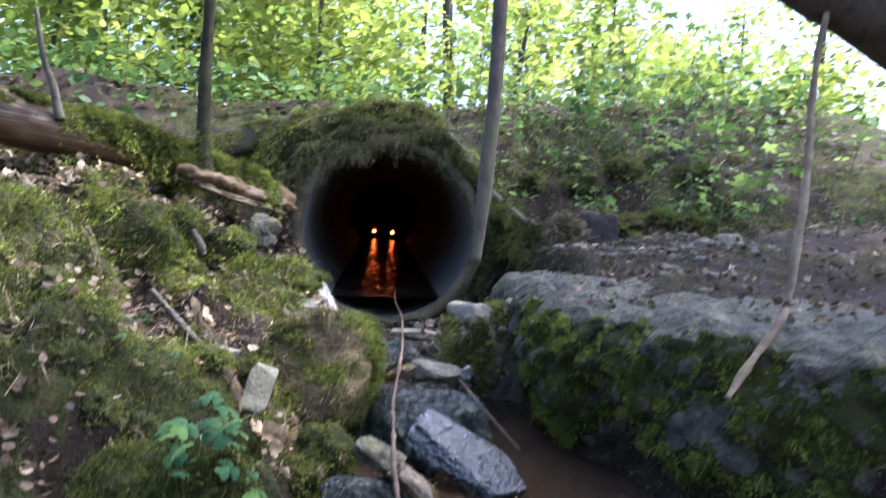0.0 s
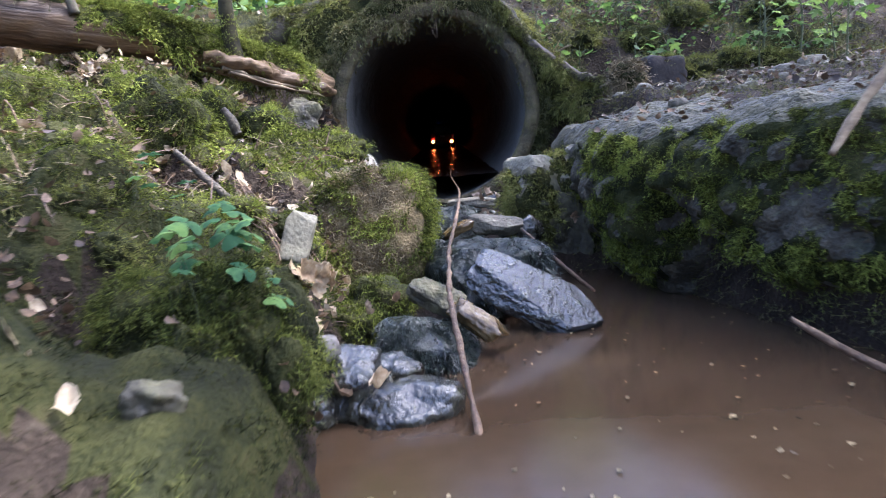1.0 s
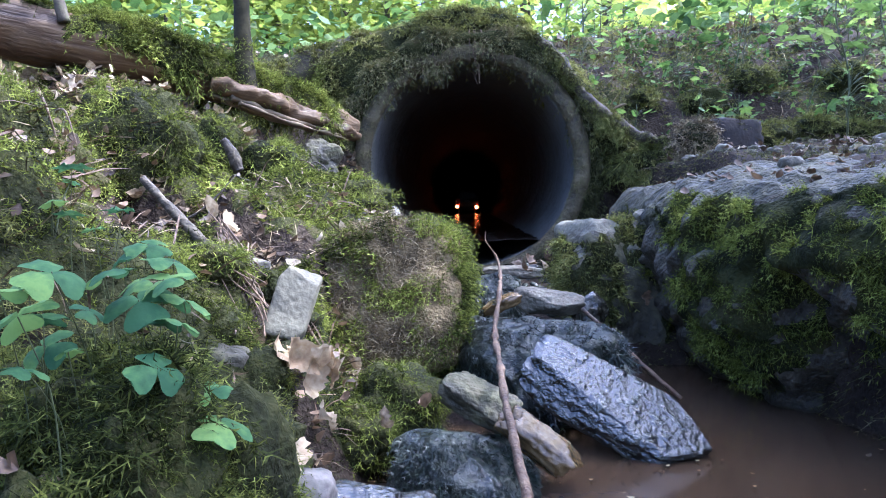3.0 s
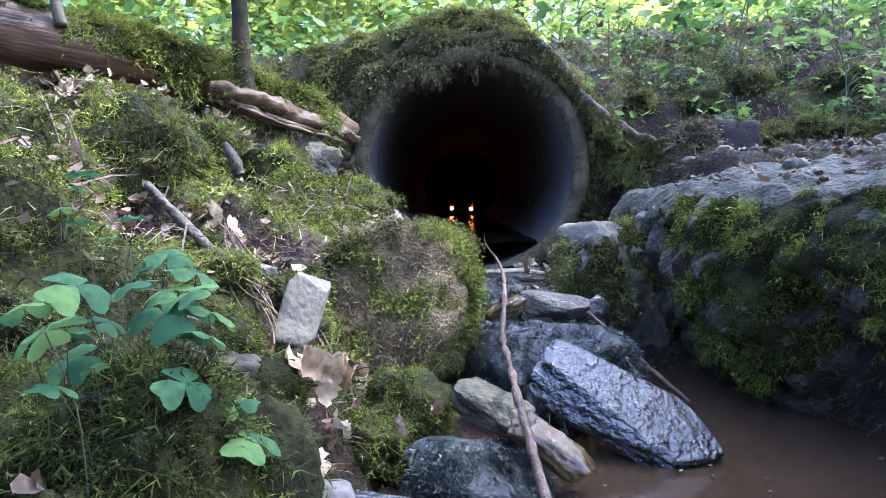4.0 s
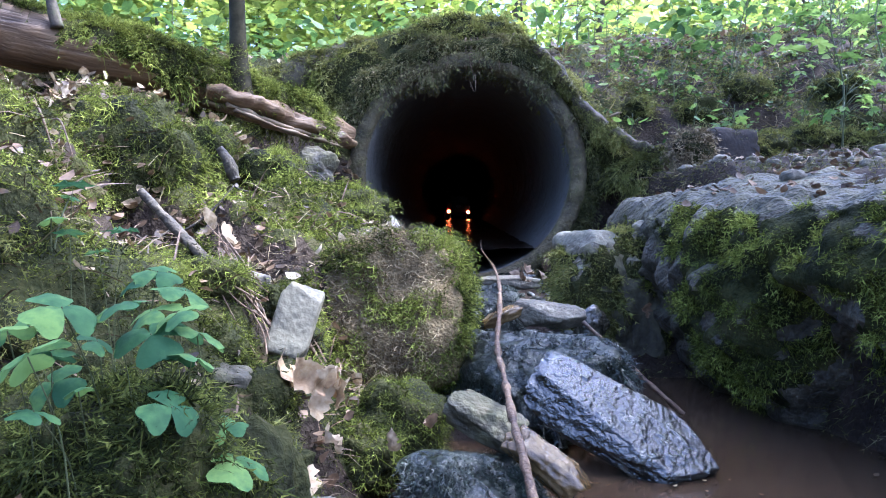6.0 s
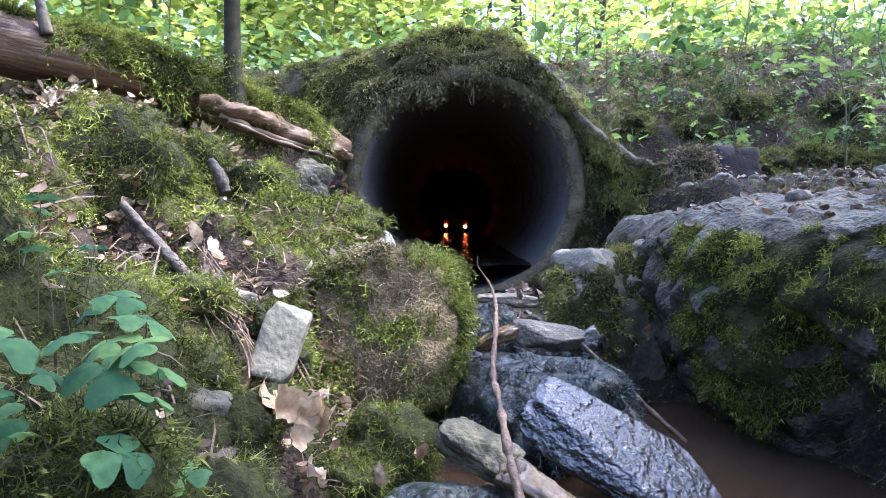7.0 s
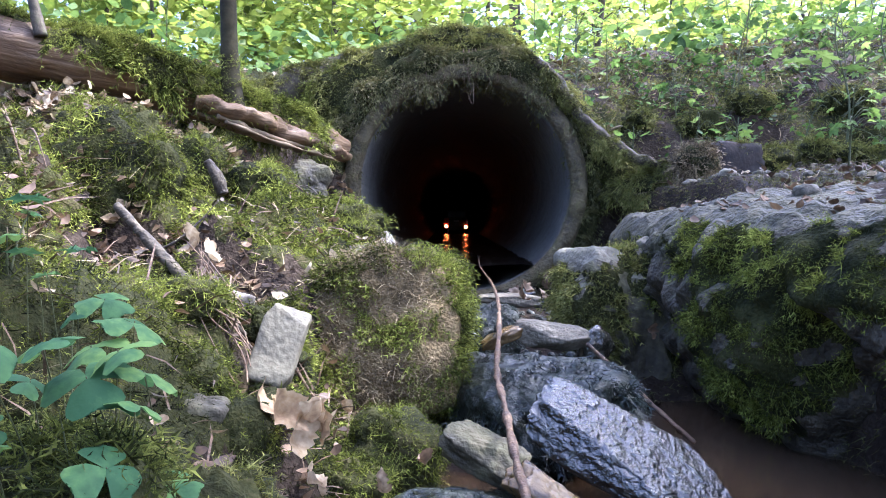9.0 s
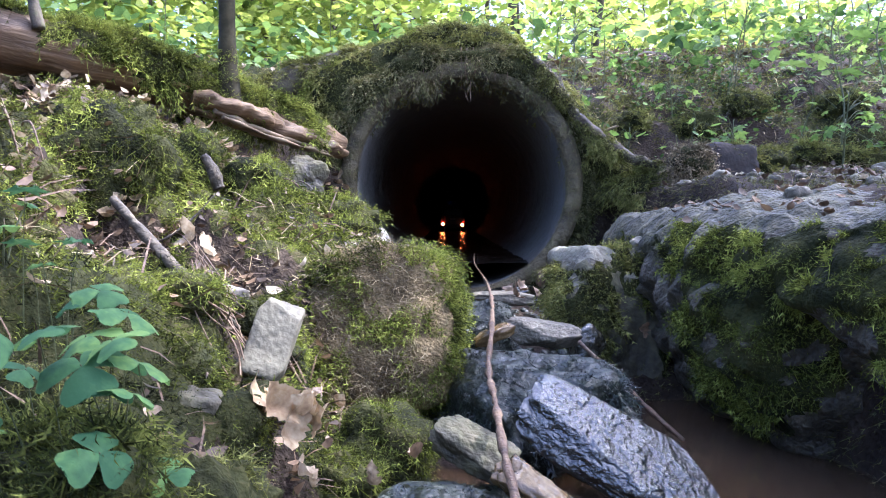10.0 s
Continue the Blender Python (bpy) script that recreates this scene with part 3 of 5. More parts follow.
def mossy(name, label, category, v, f, skin, count, length, seed, keep=None, droop=.5, moss=None, kind="", group="", flow=None, under=False, cap=None, pairs=2, width=.33, gaps=-.5):
    """A thing with a moss coat: its body, and the coat as an uncountable part."""
    ob = thing(name, label, category, kind=kind, group=group)
    tri = np.array([q[:3] for q in f] + [[q[0], q[2], q[3]] for q in f if len(q) == 4])
    if under:
        a, b, c = (np.asarray(v)[tri[:, k]] for k in range(3))
        out = np.cross(b - a, c - a)
        out /= np.maximum(np.linalg.norm(out, axis=1), 1e-12)[:, None]
        # upward and high faces take the cap, which carries top light in its colour
        part("body", mesh_of(name + "_body", v, tri, [skin, MOSS_SHADE_SKIN, cap or skin], index=np.where(keep((a + b + c) / 3, out), 1, np.where((out[:, 2] > .6) | ((a + b + c)[:, 2] / 3 > np.where((a + b + c)[:, 1] / 3 < -1.0, .56, .505)), 2, 0))), ob)
    else:
        part("body", mesh_of(name + "_body", v, f, skin), ob)
    p, nn = sample(np.asarray(v), tri, count, seed, keep)
    bare = tufts(p, seed, gaps)
    p, nn = p[bare], nn[bare]
    mv, mt = moss_sprigs(p, nn, clumped(p, length, seed), seed, droop, flow=flow, pairs=pairs, width=width)
    tagged(part("moss_coat", mesh_of(name + "_moss", mv, mt, moss or MOSS, soft=False), ob, "feathery green moss"), kind="stuff")
    return ob


# moss fringe over the mouth
rows = []
for k in range(15):
    a = radians(-88 + 276 * k / 14)
    rr = line(math.degrees(a), (-88, .345), (-52, .352), (-8, .36), (40, .362), (70, .368), (90, .365), (130, .37), (160, .39), (188, .40))
    rad = line(math.degrees(a), (-88, .012), (-52, .014), (-8, .018), (35, .026), (60, .040), (100, .045), (130, .046), (160, .045), (188, .045))
    rows.append((rr * math.cos(a), -.005, PIPE_Z + rr * math.sin(a), rad))
v, f = tube(rows, 120, 18, .03, 9, 3)
mossy("moss_fringe", "thick moss hanging over the culvert mouth", "moss", v, f, MOSS_SHADE_SKIN, 27000, .021, 11, droop=.85,
      keep=lambda p, n: (n[:, 1] < .8), moss=MOSS_DARK)

# the old root that leans on the right of the mouth
v, f = tube([(.14, .0, 1.10, .009), (.215, -.03, 1.045, .014), (.285, -.04, .955, .018), (.33, -.05, .885, .016), (.40, -.06, .815, .020), (.47, -.10, .765, .017), (.56, -.14, .728, .012), (.61, -.2, .70, .006)], 120, 12, .009, 26, 5)
mossy("leaning_root", "pale weathered root leaning down beside the culvert", "root", v, f, DEAD_WOOD, 16000, .016, 12, droop=.8,
      keep=lambda p, n: (n[:, 0] + n[:, 2] < .6 + .7 * fbm(p * 12, 6, 2)), moss=MOSS_MID)
v, f = tube([(.275, .09, .985, .04), (.355, .06, .87, .05), (.415, .02, .765, .05), (.465, -.03, .70, .045), (.54, -.10, .67, .035)], 40, 16, .03, 12, 6)
mossy("mossy_bank_edge", "mossy earth shoulder beside the culvert mouth", "earth", v, f, MOSS_SHADE_SKIN, 14000, .026, 13, droop=.9, moss=MOSS_MID)

# ---- left bank: the fallen log ----
v, f = tube([(-1.6, -.9, 1.03, .072), (-1.2, -.75, .99, .07), (-.95, -.64, .96, .066), (-.75, -.52, .93, .061), (-.56, -.36, .878, .054), (-.42, -.24, .83, .046), (-.33, -.15, .795, .03)], 110, 24, .012, 14, 7)
log = mossy("fallen_log", "fallen rotten tree trunk, bare below and mossy on top", "log", v, f, LOG_WOOD, 80000, .025, 14, droop=.8, under=True,
            keep=lambda p, n: ((p[:, 0] > -.715) & (n[:, 2] > -.35 + .5 * fbm(p * 9, 4, 2)) & (p[:, 0] < -.36)) | ((p[:, 0] > -.86) & (p[:, 0] < -.72) & (n[:, 2] > -.1 + .5 * fbm(p * 11, 4, 2))) | ((p[:, 0] < -.86) & (n[:, 2] > .55) & (fbm(p * 8, 5, 2) > .15)), moss=MOSS)
v, f = tube([(-.62, -.47, .868, .028), (-.55, -.43, .852, .04), (-.45, -.32, .815, .042), (-.36, -.22, .785, .034), (-.32, -.17, .77, .018)], 70, 20, .014, 40, 8, flat=.6)
part("broken_limb", mesh_of("broken_limb", v, f, LOG_WOOD), log, "pale split limb below the trunk")
for k, (dx, dz, r_) in enumerate([(0, -.028, .012), (.02, -.042, .008), (-.05, -.02, .014)]):
    v, f = tube([(-.57 + dx, -.47, .865 + dz, r_), (-.47 + dx, -.38, .828 + dz, r_ * 1.1), (-.37 + dx, -.27, .795 + dz * .8, r_ * .7), (-.345 + dx, -.245, .785 + dz * .8, .001)], 50, 10, .008, 40, 40 + k, flat=.5)
    part("splinter", mesh_of("splinter", v, f, PALE_WOOD), log, "long pale wood splinter")
v, f = tube([(-.735, -.53, .935, .02), (-.732, -.565, .955, .014), (-.73, -.578, .96, .006)], 14, 9, .006, 60, 9)
part("branch_stub", mesh_of("branch_stub", v, f, PALE_WOOD), log, "pale broken branch stub")
v, f = tube([(-.86, -.66, .97, .014), (-.875, -.665, 1.05, .01), (-.90, -.67, 1.13, .008), (-.92, -.67, 1.25, .006)], 24, 8, .002, 40, 10)
part("branch", mesh_of("branch", v, f, BARK), log)

# saplings
v, f = tube([(-.55, -.415, .84, .035), (-.552, -.415, .93, .024), (-.556, -.41, 1.15, .0175), (-.545, -.40, 1.6, .016), (-.56, -.39, 2.6, .012)], 70, 14, .003, 20, 15)
mossy("sapling_trunk", "slim dark sapling trunk with a mossy foot", "tree", v, f, SAPLING_BARK, 6000, .014, 16, keep=lambda p, n: p[:, 2] < 1.02 + .05 * fbm(p * 20, 4, 2))
v, f = tube([(.07, -1.93, .70, .0055), (.079, -1.925, .80, .0072), (.086, -1.92, .95, .0072), (.088, -1.91, 1.3, .008), (.11, -1.9, 2.2, .011)], 50, 12, .002, 30, 17)
thing("hanging_branch", "grey broken branch hanging down over the stream", "branch", data=mesh_of("hanging_branch", v, f, BARK))
v, f = tube([(.44, -1.72, .52, .004), (.48, -1.70, .565, .0055), (.535, -1.68, .63, .0055), (.56, -1.66, .72, .0055), (.582, -1.64, .84, .0055), (.60, -1.62, 1.0, .0055), (.65, -1.6, 1.2, .0055)], 50, 10, .002, 40, 18)
thing("leaning_stick", "pale bare stick leaning on the stone bank", "stick", data=mesh_of("leaning_stick", v, f, PALE_WOOD))
v, f = tube([(.40, -1.70, .335, .004), (.45, -1.74, .30, .005), (.52, -1.78, .262, .005), (.56, -1.8, .24, .004)], 24, 8, .001, 40, 19)
thing("fallen_twig", "thin brown twig dipping into the pool", "twig", data=mesh_of("fallen_twig", v, f, TWIG))

# ---- stones ----
def stone(name, label, size, at, seed, skin, power=4.0, rough=.1, cuts=6, level=4, moss=0, moss_len=.016, keep=None, tuft=None, group="", flow=None, cut=(.72, .95), under=False, cap=None, planes=()):
    """A single stone at a pose, with or without a moss coat."""
    v, f = rock(size, seed, power, rough, cuts, level, cut=cut, planes=planes)
    v = turned(v, at)
    if not moss:
        return thing(name, label, "stone", group=group, data=mesh_of(name, v, f, skin))
    return mossy(name, label, "stone", v, f, skin, moss, moss_len, seed, keep, moss=tuft, group=group, flow=flow, under=under, cap=cap)


BOULDER = ((.108, .115, .12), pose(-.136, -1.02, .402, -20, 3, -2), ((-.5, -.3, .8, 1.2), (.2, -.7, .7, 1.22), (-.7, -.7, 0, 1.2), (.5, .2, .85, 1.22)))
boulder = stone("mossy_boulder", "rounded boulder covered with moss and needles", *BOULDER[:2], 21, NEEDLES, 9.0, .07, 0, 5, planes=BOULDER[2],
      moss=30000, moss_len=.014, keep=lambda p, n: (p[:, 0] > -.085 + .03 * fbm(p * 14, 2, 2)) | (p[:, 2] > .505 + .02 * fbm(p * 16, 5, 2)) | (fbm(p * 14, 3, 2) > -.04))
rv, rf = rock(BOULDER[0], 21, 9.0, .07, 0, 5, planes=BOULDER[2])
rv = turned(rv, BOULDER[1])
p, nn = sample(rv, rf, 13000, 89, lambda p, n: (n[:, 1] < .4) & (p[:, 0] < -.08) & (fbm(p * 13, 8, 2) > -.45))
mv, mt = moss_sprigs(p, nn, .015, 90, .5, pairs=2, width=.12)
tagged(part("needle_coat", mesh_of("needle_coat", mv, mt, STRAW, soft=False), boulder, "dry brown needles and dead moss"), kind="stuff")
stone("lichen_block", "square stone block with a top coloured as lit and mossy flanks", (.094, .095, .155), pose(.262, -.70, .372, -4, 3, 6), 22, STONE_DARK, 14, .045, 0, planes=((.1, -.75, .7, 1.16), (-.7, -.4, .5, 1.25), (.75, -.6, .1, 1.32), (-.8, -.6, -.1, 1.28), (.1, -.9, -.5, 1.3)),
      moss=22000, moss_len=.02, keep=lambda p, n: ((n[:, 2] < .45) & (n[:, 1] < .3) & (((p[:, 0] < .245 + .03 * fbm(p * 18, 15, 2)) & (p[:, 2] > .40)) | (fbm(p * 13, 6, 3) > -.02)) & (p[:, 2] < .487 + .015 * fbm(p * 20, 5, 2))) | ((n[:, 2] > .4) & (p[:, 0] > .265) & (fbm(p * 22, 16, 2) > .05)), tuft=MOSS_MID, under=True, level=5, cap=STONE_LICHEN_LIT)
stone("pale_stone", "pale rounded stone on the block's corner", (.022, .025, .022), pose(.335, -.73, .528, 0, 0, 20), 24, STONE_MID, 3, .15, 3, 4)


def bank_rock():
    """The long rock of the bank: one section swept along its foot line, with a mossy bulge, a dark hollow and an undercut foot."""
    foot = spline([(.56, -.33, 0, 0), (.41, -.36, 0, 0), (.335, -.48, 0, 0), (.342, -.80, 0, 0), (.350, -1.06, 0, 0), (.395, -1.22, 0, 0), (.455, -1.37, 0, 0), (.56, -1.60, 0, 0), (.74, -1.88, 0, 0), (1.0, -2.1, 0, 0)], 260)[:, :2]
    way = np.gradient(foot, axis=0)
    way /= np.linalg.norm(way, axis=1)[:, None]
    out = np.stack([way[:, 1], -way[:, 0]], -1)
    sec = spline([(-.62, .45, 0, 0), (-.46, .575, 0, 0), (-.28, .605, 0, 0), (-.13, .600, 0, 0), (-.045, .588, 0, 0), (-.006, .566, 0, 0), (.008, .53, 0, 0), (.010, .45, 0, 0), (.0, .37, 0, 0), (-.035, .31, 0, 0), (-.08, .265, 0, 0), (-.11, .20, 0, 0), (-.12, .10, 0, 0)], 130)[:, :2]
    o, z = np.meshgrid(np.ones(260), sec[:, 0], indexing="ij")[1], np.repeat(sec[None, :, 1], 260, 0)
    y0 = np.repeat(foot[:, 1:2], 130, 1)
    ridge = .52 + (y0 + 1.17) * .62
    face = smooth((.585 - z) / .05) * smooth((z - .2) / .08)
    bulge = .034 * np.exp(-((y0 + 1.10) / .10) ** 2 - ((z - .43) / .10) ** 2) + .02 * np.exp(-((y0 + 1.34) / .13) ** 2 - ((z - .50) / .06) ** 2)
    hollow = .075 * smooth((-1.17 - y0) / .08) * smooth((ridge - z) / .05) * smooth((y0 + 1.75) / .2)
    o = o + face * (bulge - hollow)
    q = np.stack([foot[:, :1] + out[:, :1] * o, foot[:, 1:2] + out[:, 1:2] * o, z], -1).reshape(-1, 3)
    rough = fbm(q * 5, 25, 4) * .022 + np.abs(fbm(q * 11, 26, 3)) * .022 + fbm(q * 34, 27, 3) * .009 + face.ravel() * fbm(q * 22, 28, 2) * .014
    top = smooth((q[:, 2] - .545) / .04)
    flat_out = np.repeat(out[:, None, :], 130, 1).reshape(-1, 2)
    q[:, :2] += flat_out * (rough * (1 - top))[:, None]
    q[:, 2] += rough * top * .8
    q[:, 2] -= (.075 * smooth((.60 - np.repeat(np.linspace(0, 1, 260), 130) * 3) / .3)) * top
    return q, grid_faces(260, 130)[:, ::-1]


def rock_moss(p, n):
    wild = fbm(p * 10, 37, 3)
    mass = ((p[:, 1] + 1.11) / .145) ** 2 + ((p[:, 2] - .405 + .5 * (p[:, 1] + 1.11)) / .145) ** 2 < 1.0 + .7 * wild
    upper = (p[:, 1] < -1.21) & (p[:, 2] > .515 + (p[:, 1] + 1.17) * .66 + .03 * wild) & (p[:, 2] < .575 + .03 * fbm(p * 10, 39, 2)) & (fbm(p * 12, 17, 3) > -.1)
    near_ = (p[:, 1] < -1.42) & (p[:, 2] > .36 + .05 * wild) & (p[:, 2] < .56) & (fbm(p * 9, 18, 3) > .05)
    few = (fbm(p * 13, 7, 3) > .34) & (p[:, 2] > .33) & (p[:, 2] < .57) & (p[:, 0] < .75)
    return (mass | upper | near_ | few) & (fbm(p * 30, 41, 2) > -.55)


v, f = bank_rock()
mossy("bank_rock", "large dark rock forming the bank, mossy face", "stone", v, f, STONE_BANK, 330000, .0125, 25, keep=rock_moss, droop=.45, width=.32, gaps=-.06, moss=MOSS, under=True, cap=STONE_LIT_TOP)
g = np.random.default_rng(140)
p, nn = sample(v, f, 2400, 141, lambda p, n: (n[:, 2] > .75) & (p[:, 2] > .55) & (p[:, 0] < 1.1) & (fbm(p * 6, 142, 2) > .0))
lv, lf = scattered(leaf_shape("plain", 1.0, .9, .9, 3, .3), p + nn * .003, frames_of(len(p), 143, .4), g.uniform(.006, .022, len(p)))
thing("leaf_litter", "dry leaf scraps lying on the rock's top", "leaves", kind="stuff", data=mesh_of("leaf_litter", lv, lf, LEAF_BROWN))
p, nn = sample(v, f, 1500, 144, lambda p, n: (n[:, 2] > .75) & (p[:, 2] > .55) & (p[:, 0] < 1.1) & (fbm(p * 6, 142, 2) > .25))
lv, lf = scattered(rock((1, .8, .6), 77, 3, .15, 4, 2), p, frames_of(len(p), 145, .3), g.uniform(.002, .009, len(p)) * g.uniform(.4, 1, len(p)))
thing("gravel", "small grey grit and chips on the rock's top", "gravel", kind="stuff", data=mesh_of("gravel", lv, lf, STONE_MID))
stone("wet_slab", "dark wet stone slab glistening in the stream", (.124, .048, .020), pose(.157, -1.322, .302, 30, 28, -17), 26, SLAB_WET, 7, .05, 4, 6)
stone("shore_rock", "black wet rock draped with dark moss at the pool", (.085, .10, .05), pose(-.035, -1.43, .255, -16, 6, 10), 52, STONE_BLACK, 3.5, .12, 4, 5, moss=13000, moss_len=.014, keep=lambda p, n: fbm(p * 9, 10, 2) > -.3, tuft=WET_MOSS, flow=(.15, -1.0, -.6))
stone("ochre_stone", "wet ochre stone wedged beside the slab", (.050, .022, .018), pose(.048, -1.448, .303, 28, 32, -16), 27, STONE_OCHRE, 5, .12, 5, 5)
stone("grey_stone", "long grey stone under the twig", (.048, .022, .018), pose(-.015, -1.39, .335, 24, 26, -14), 28, STONE_DARK, 5, .12, 5, 5)
stone("flat_stone", "flat pale stone lying across the stream", (.060, .035, .02), pose(.115, -.95, .394, 10, 4, -6), 29, STONE_MID, 5, .05, 9, 5, cut=(.78, 1.0))
stone("flat_stone", "flat pale sill stone at the pipe mouth", (.07, .03, .014), pose(.085, -.50, .412, 4, 0, -8), 30, STONE_MID, 5, .05, 9, 5, cut=(.78, 1.0))
stone("brown_stone", "small brown wedge stone at the flat stone", (.035, .016, .012), pose(.035, -.955, .392, 0, -22, 12), 54, STONE_OCHRE, 4, .12, 4, 4)
stone("blue_stone", "small wet bluish stone beside the flat stone", (.028, .022, .03), pose(.19, -.93, .375, 0, 10, 20), 31, STONE_WET, 4, .15, 5, 4)
stone("hollow_stone", "grey split stone in the hollow under the log", (.055, .04, .05), pose(-.40, -.33, .70, 0, 20, 30), 39, STONE_DARK, 7, .10, 6, 5)
stone("bank_stone", "grey stone half sunk in the litter", (.028, .02, .02), pose(-.35, -1.29, .478, 10, 10, 30), 40, STONE, 5, .1, 4, 4)
stone("bank_stone", "dark grey stone half sunk in the moss", (.022, .016, .022), pose(-.262, -1.50, .395, 10, 10, 10), 41, STONE_DARK, 5, .1, 4, 4)
stone("cascade_rock", "dark wet rock under the running water", (.13, .22, .10), pose(.055, -1.03, .272, -14, 6, 8), 32, STONE_BLACK, 3.5, .1, 4, 5,
      moss=16000, moss_len=.015, keep=lambda p, n: fbm(p * 8, 9, 2) > -.6, tuft=WET_MOSS, flow=(.25, -1.0, -.45))
stone("sill_rock", "low wet rock below the pipe with drooping moss", (.075, .10, .065), pose(.0, -.70, .358, -8, 2, 6), 53, STONE_BLACK, 4, .12, 3, 5, moss=12000, moss_len=.018, keep=lambda p, n: fbm(p * 9, 11, 2) > -.4, tuft=WET_MOSS, flow=(.1, -1.0, -.6))
stone("sill_stone", "dark wet stone under the pipe's lip", (.11, .06, .03), pose(-.07, -.13, .375, 0, 6, 8), 44, STONE_WET, 4, .14, 5)
stone("sill_stone", "dark wet stone under the pipe's lip", (.08, .06, .03), pose(.12, -.12, .38, 0, -8, -10), 45, STONE_WET, 4, .14, 5)
stone("bank_stone", "smooth grey stone among the near moss", (.022, .017, .017), pose(-.215, -2.0, .388, 10, 12, 30), 46, STONE_DARK, 4, .16, 6)
stone("bank_stone", "grey stone sunk in the litter under the stick", (.035, .025, .025), pose(-.315, -1.27, .475, 20, 10, 10), 47, STONE, 5, .1, 5)
stone("bank_stone", "pale stone edge beside the mossy ledge", (.03, .03, .02), pose(-.205, -.86, .525, 0, -10, 30), 48, STONE, 4, .1, 5)
stone("upright_slab", "pale grey broken slab standing in the moss", (.0225, .012, .042), pose(-.222, -1.385, .445, -22, 17, 4), 43, STONE_SLAB, 20, .03, 2, 5, cut=(1.15, 1.45), planes=((-.8, 0, .62, 1.12), (.75, 0, -.7, 1.2), (.2, -.3, .9, 1.02)))
MOUNDS = [(-.575, -.96, .625, .098, .085, .118), (-.562, -1.235, .59, .05, .05, .055), (-.535, -.72, .675, .06, .06, .085), (-.423, -.69, .655, .066, .06, .05),
          (-.30, -.71, .575, .12, .10, .045), (-.31, -.92, .53, .06, .055, .04), (-.294, -1.45, .41, .036, .036, .04), (-.232, -1.487, .375, .03, .03, .035),
          (-.33, -1.59, .385, .055, .05, .045), (-.115, -1.30, .30, .066, .05, .058), (-.15, -1.40, .295, .04, .035, .035), (-.34, -1.235, .475, .03, .03, .035),
          (-.24, -.95, .49, .05, .05, .035), (-.625, -1.14, .64, .036, .036, .04), (-.50, -.86, .60, .05, .05, .035), (-.70, -.80, .72, .07, .07, .06),
          (-.42, -1.02, .545, .04, .04, .03), (-.44, -1.40, .50, .05, .045, .04), (-.21, -1.66, .36, .05, .05, .04), (-.305, -1.77, .405, .05, .05, .05),
          (-.192, -1.825, .402, .046, .034, .056), (-.165, -1.79, .385, .034, .032, .052), (-.245, -1.79, .412, .042, .034, .048), (-.222, -1.885, .375, .028, .025, .045), (-.152, -1.845, .355, .026, .024, .04)]
for u, w, q in np.random.default_rng(35).random((16, 3)):
    x, y = -.2 - .34 * u, -1.72 + .75 * w
    if abs(x + .24) > .07 or abs(y + 1.42) > .13:
        MOUNDS.append((x, y, float(height(np.array([x]), np.array([y]))[0]) + .004, .02 + .02 * q, .03 - .01 * q, .022))
for u, w, q in np.random.default_rng(36).random((20, 3)):
    x, y = -.15 - .22 * u, -1.84 + .25 * w
    MOUNDS.append((x, y, float(height(np.array([x]), np.array([y]))[0]) + .002, .014 + .014 * q, .024 - .01 * q, .016 + .008 * q))
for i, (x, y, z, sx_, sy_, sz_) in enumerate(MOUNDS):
    stone("moss_cushion", "thick cushion of bright green moss on the bank", (sx_, sy_, sz_), pose(x, y, z, 0, 0, 50 * i), 130 + i, MOSS_SHADE_SKIN, 2.6, .22, 0, 4,
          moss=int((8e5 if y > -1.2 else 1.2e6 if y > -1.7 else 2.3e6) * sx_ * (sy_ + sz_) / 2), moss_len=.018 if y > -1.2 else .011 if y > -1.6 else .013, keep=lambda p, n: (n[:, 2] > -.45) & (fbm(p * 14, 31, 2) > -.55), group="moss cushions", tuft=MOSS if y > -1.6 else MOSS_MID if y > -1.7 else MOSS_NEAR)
stone("moss_cushion", "drooping moss hump over the culvert mouth", (.17, .08, .07), pose(-.01, .085, 1.095, 0, 0, 4), 250, MOSS_SHADE_SKIN, 2.4, .3, 0, 5, moss=13000, moss_len=.03, keep=lambda p, n: n[:, 2] > -.5, tuft=MOSS_MID)
stone("white_stone", "pale stone edge beside the pipe mouth", (.02, .05, .05), pose(-.165, -.63, .515, 0, -24, 6), 34, STONE, 4, .12, 5, 4)
stone("shore_stone", "wet dark stone at the pool's edge", (.065, .05, .03), pose(-.05, -1.68, .262, 0, 8, 20), 35, STONE_WET, 4, .14, 5)
stone("shore_stone", "wet dark stone at the pool's edge", (.06, .05, .04), pose(-.135, -1.65, .285, 0, 4, -20), 36, STONE_WET, 4, .14, 5, 4)
stone("shore_stone", "wet dark stone half under the bank", (.055, .04, .03), pose(-.19, -1.70, .27, 0, 10, 10), 49, STONE_WET, 4, .14, 5)
stone("shore_stone", "small wet stone at the pool's edge", (.04, .03, .025), pose(-.075, -1.60, .275, 10, 0, 40), 51, STONE_WET, 4, .14, 5)
stone("pebble", "pale rounded pebble in the bank", (.02, .017, .018), pose(-.145, -1.675, .337), 37, STONE, 2.6, .08, 2, 4)
stone("brown_stone", "dark brown angular stone on the terrace", (.07, .05, .062), pose(.745, -.08, .74, 0, 4, 10), 38, STONE_BROWN, 8, .05, 2,
      moss=5000, moss_len=.014, keep=lambda p, n: (n[:, 2] > .35) & (p[:, 0] > .72 + .03 * fbm(p * 14, 9, 2)), tuft=MOSS_MID)
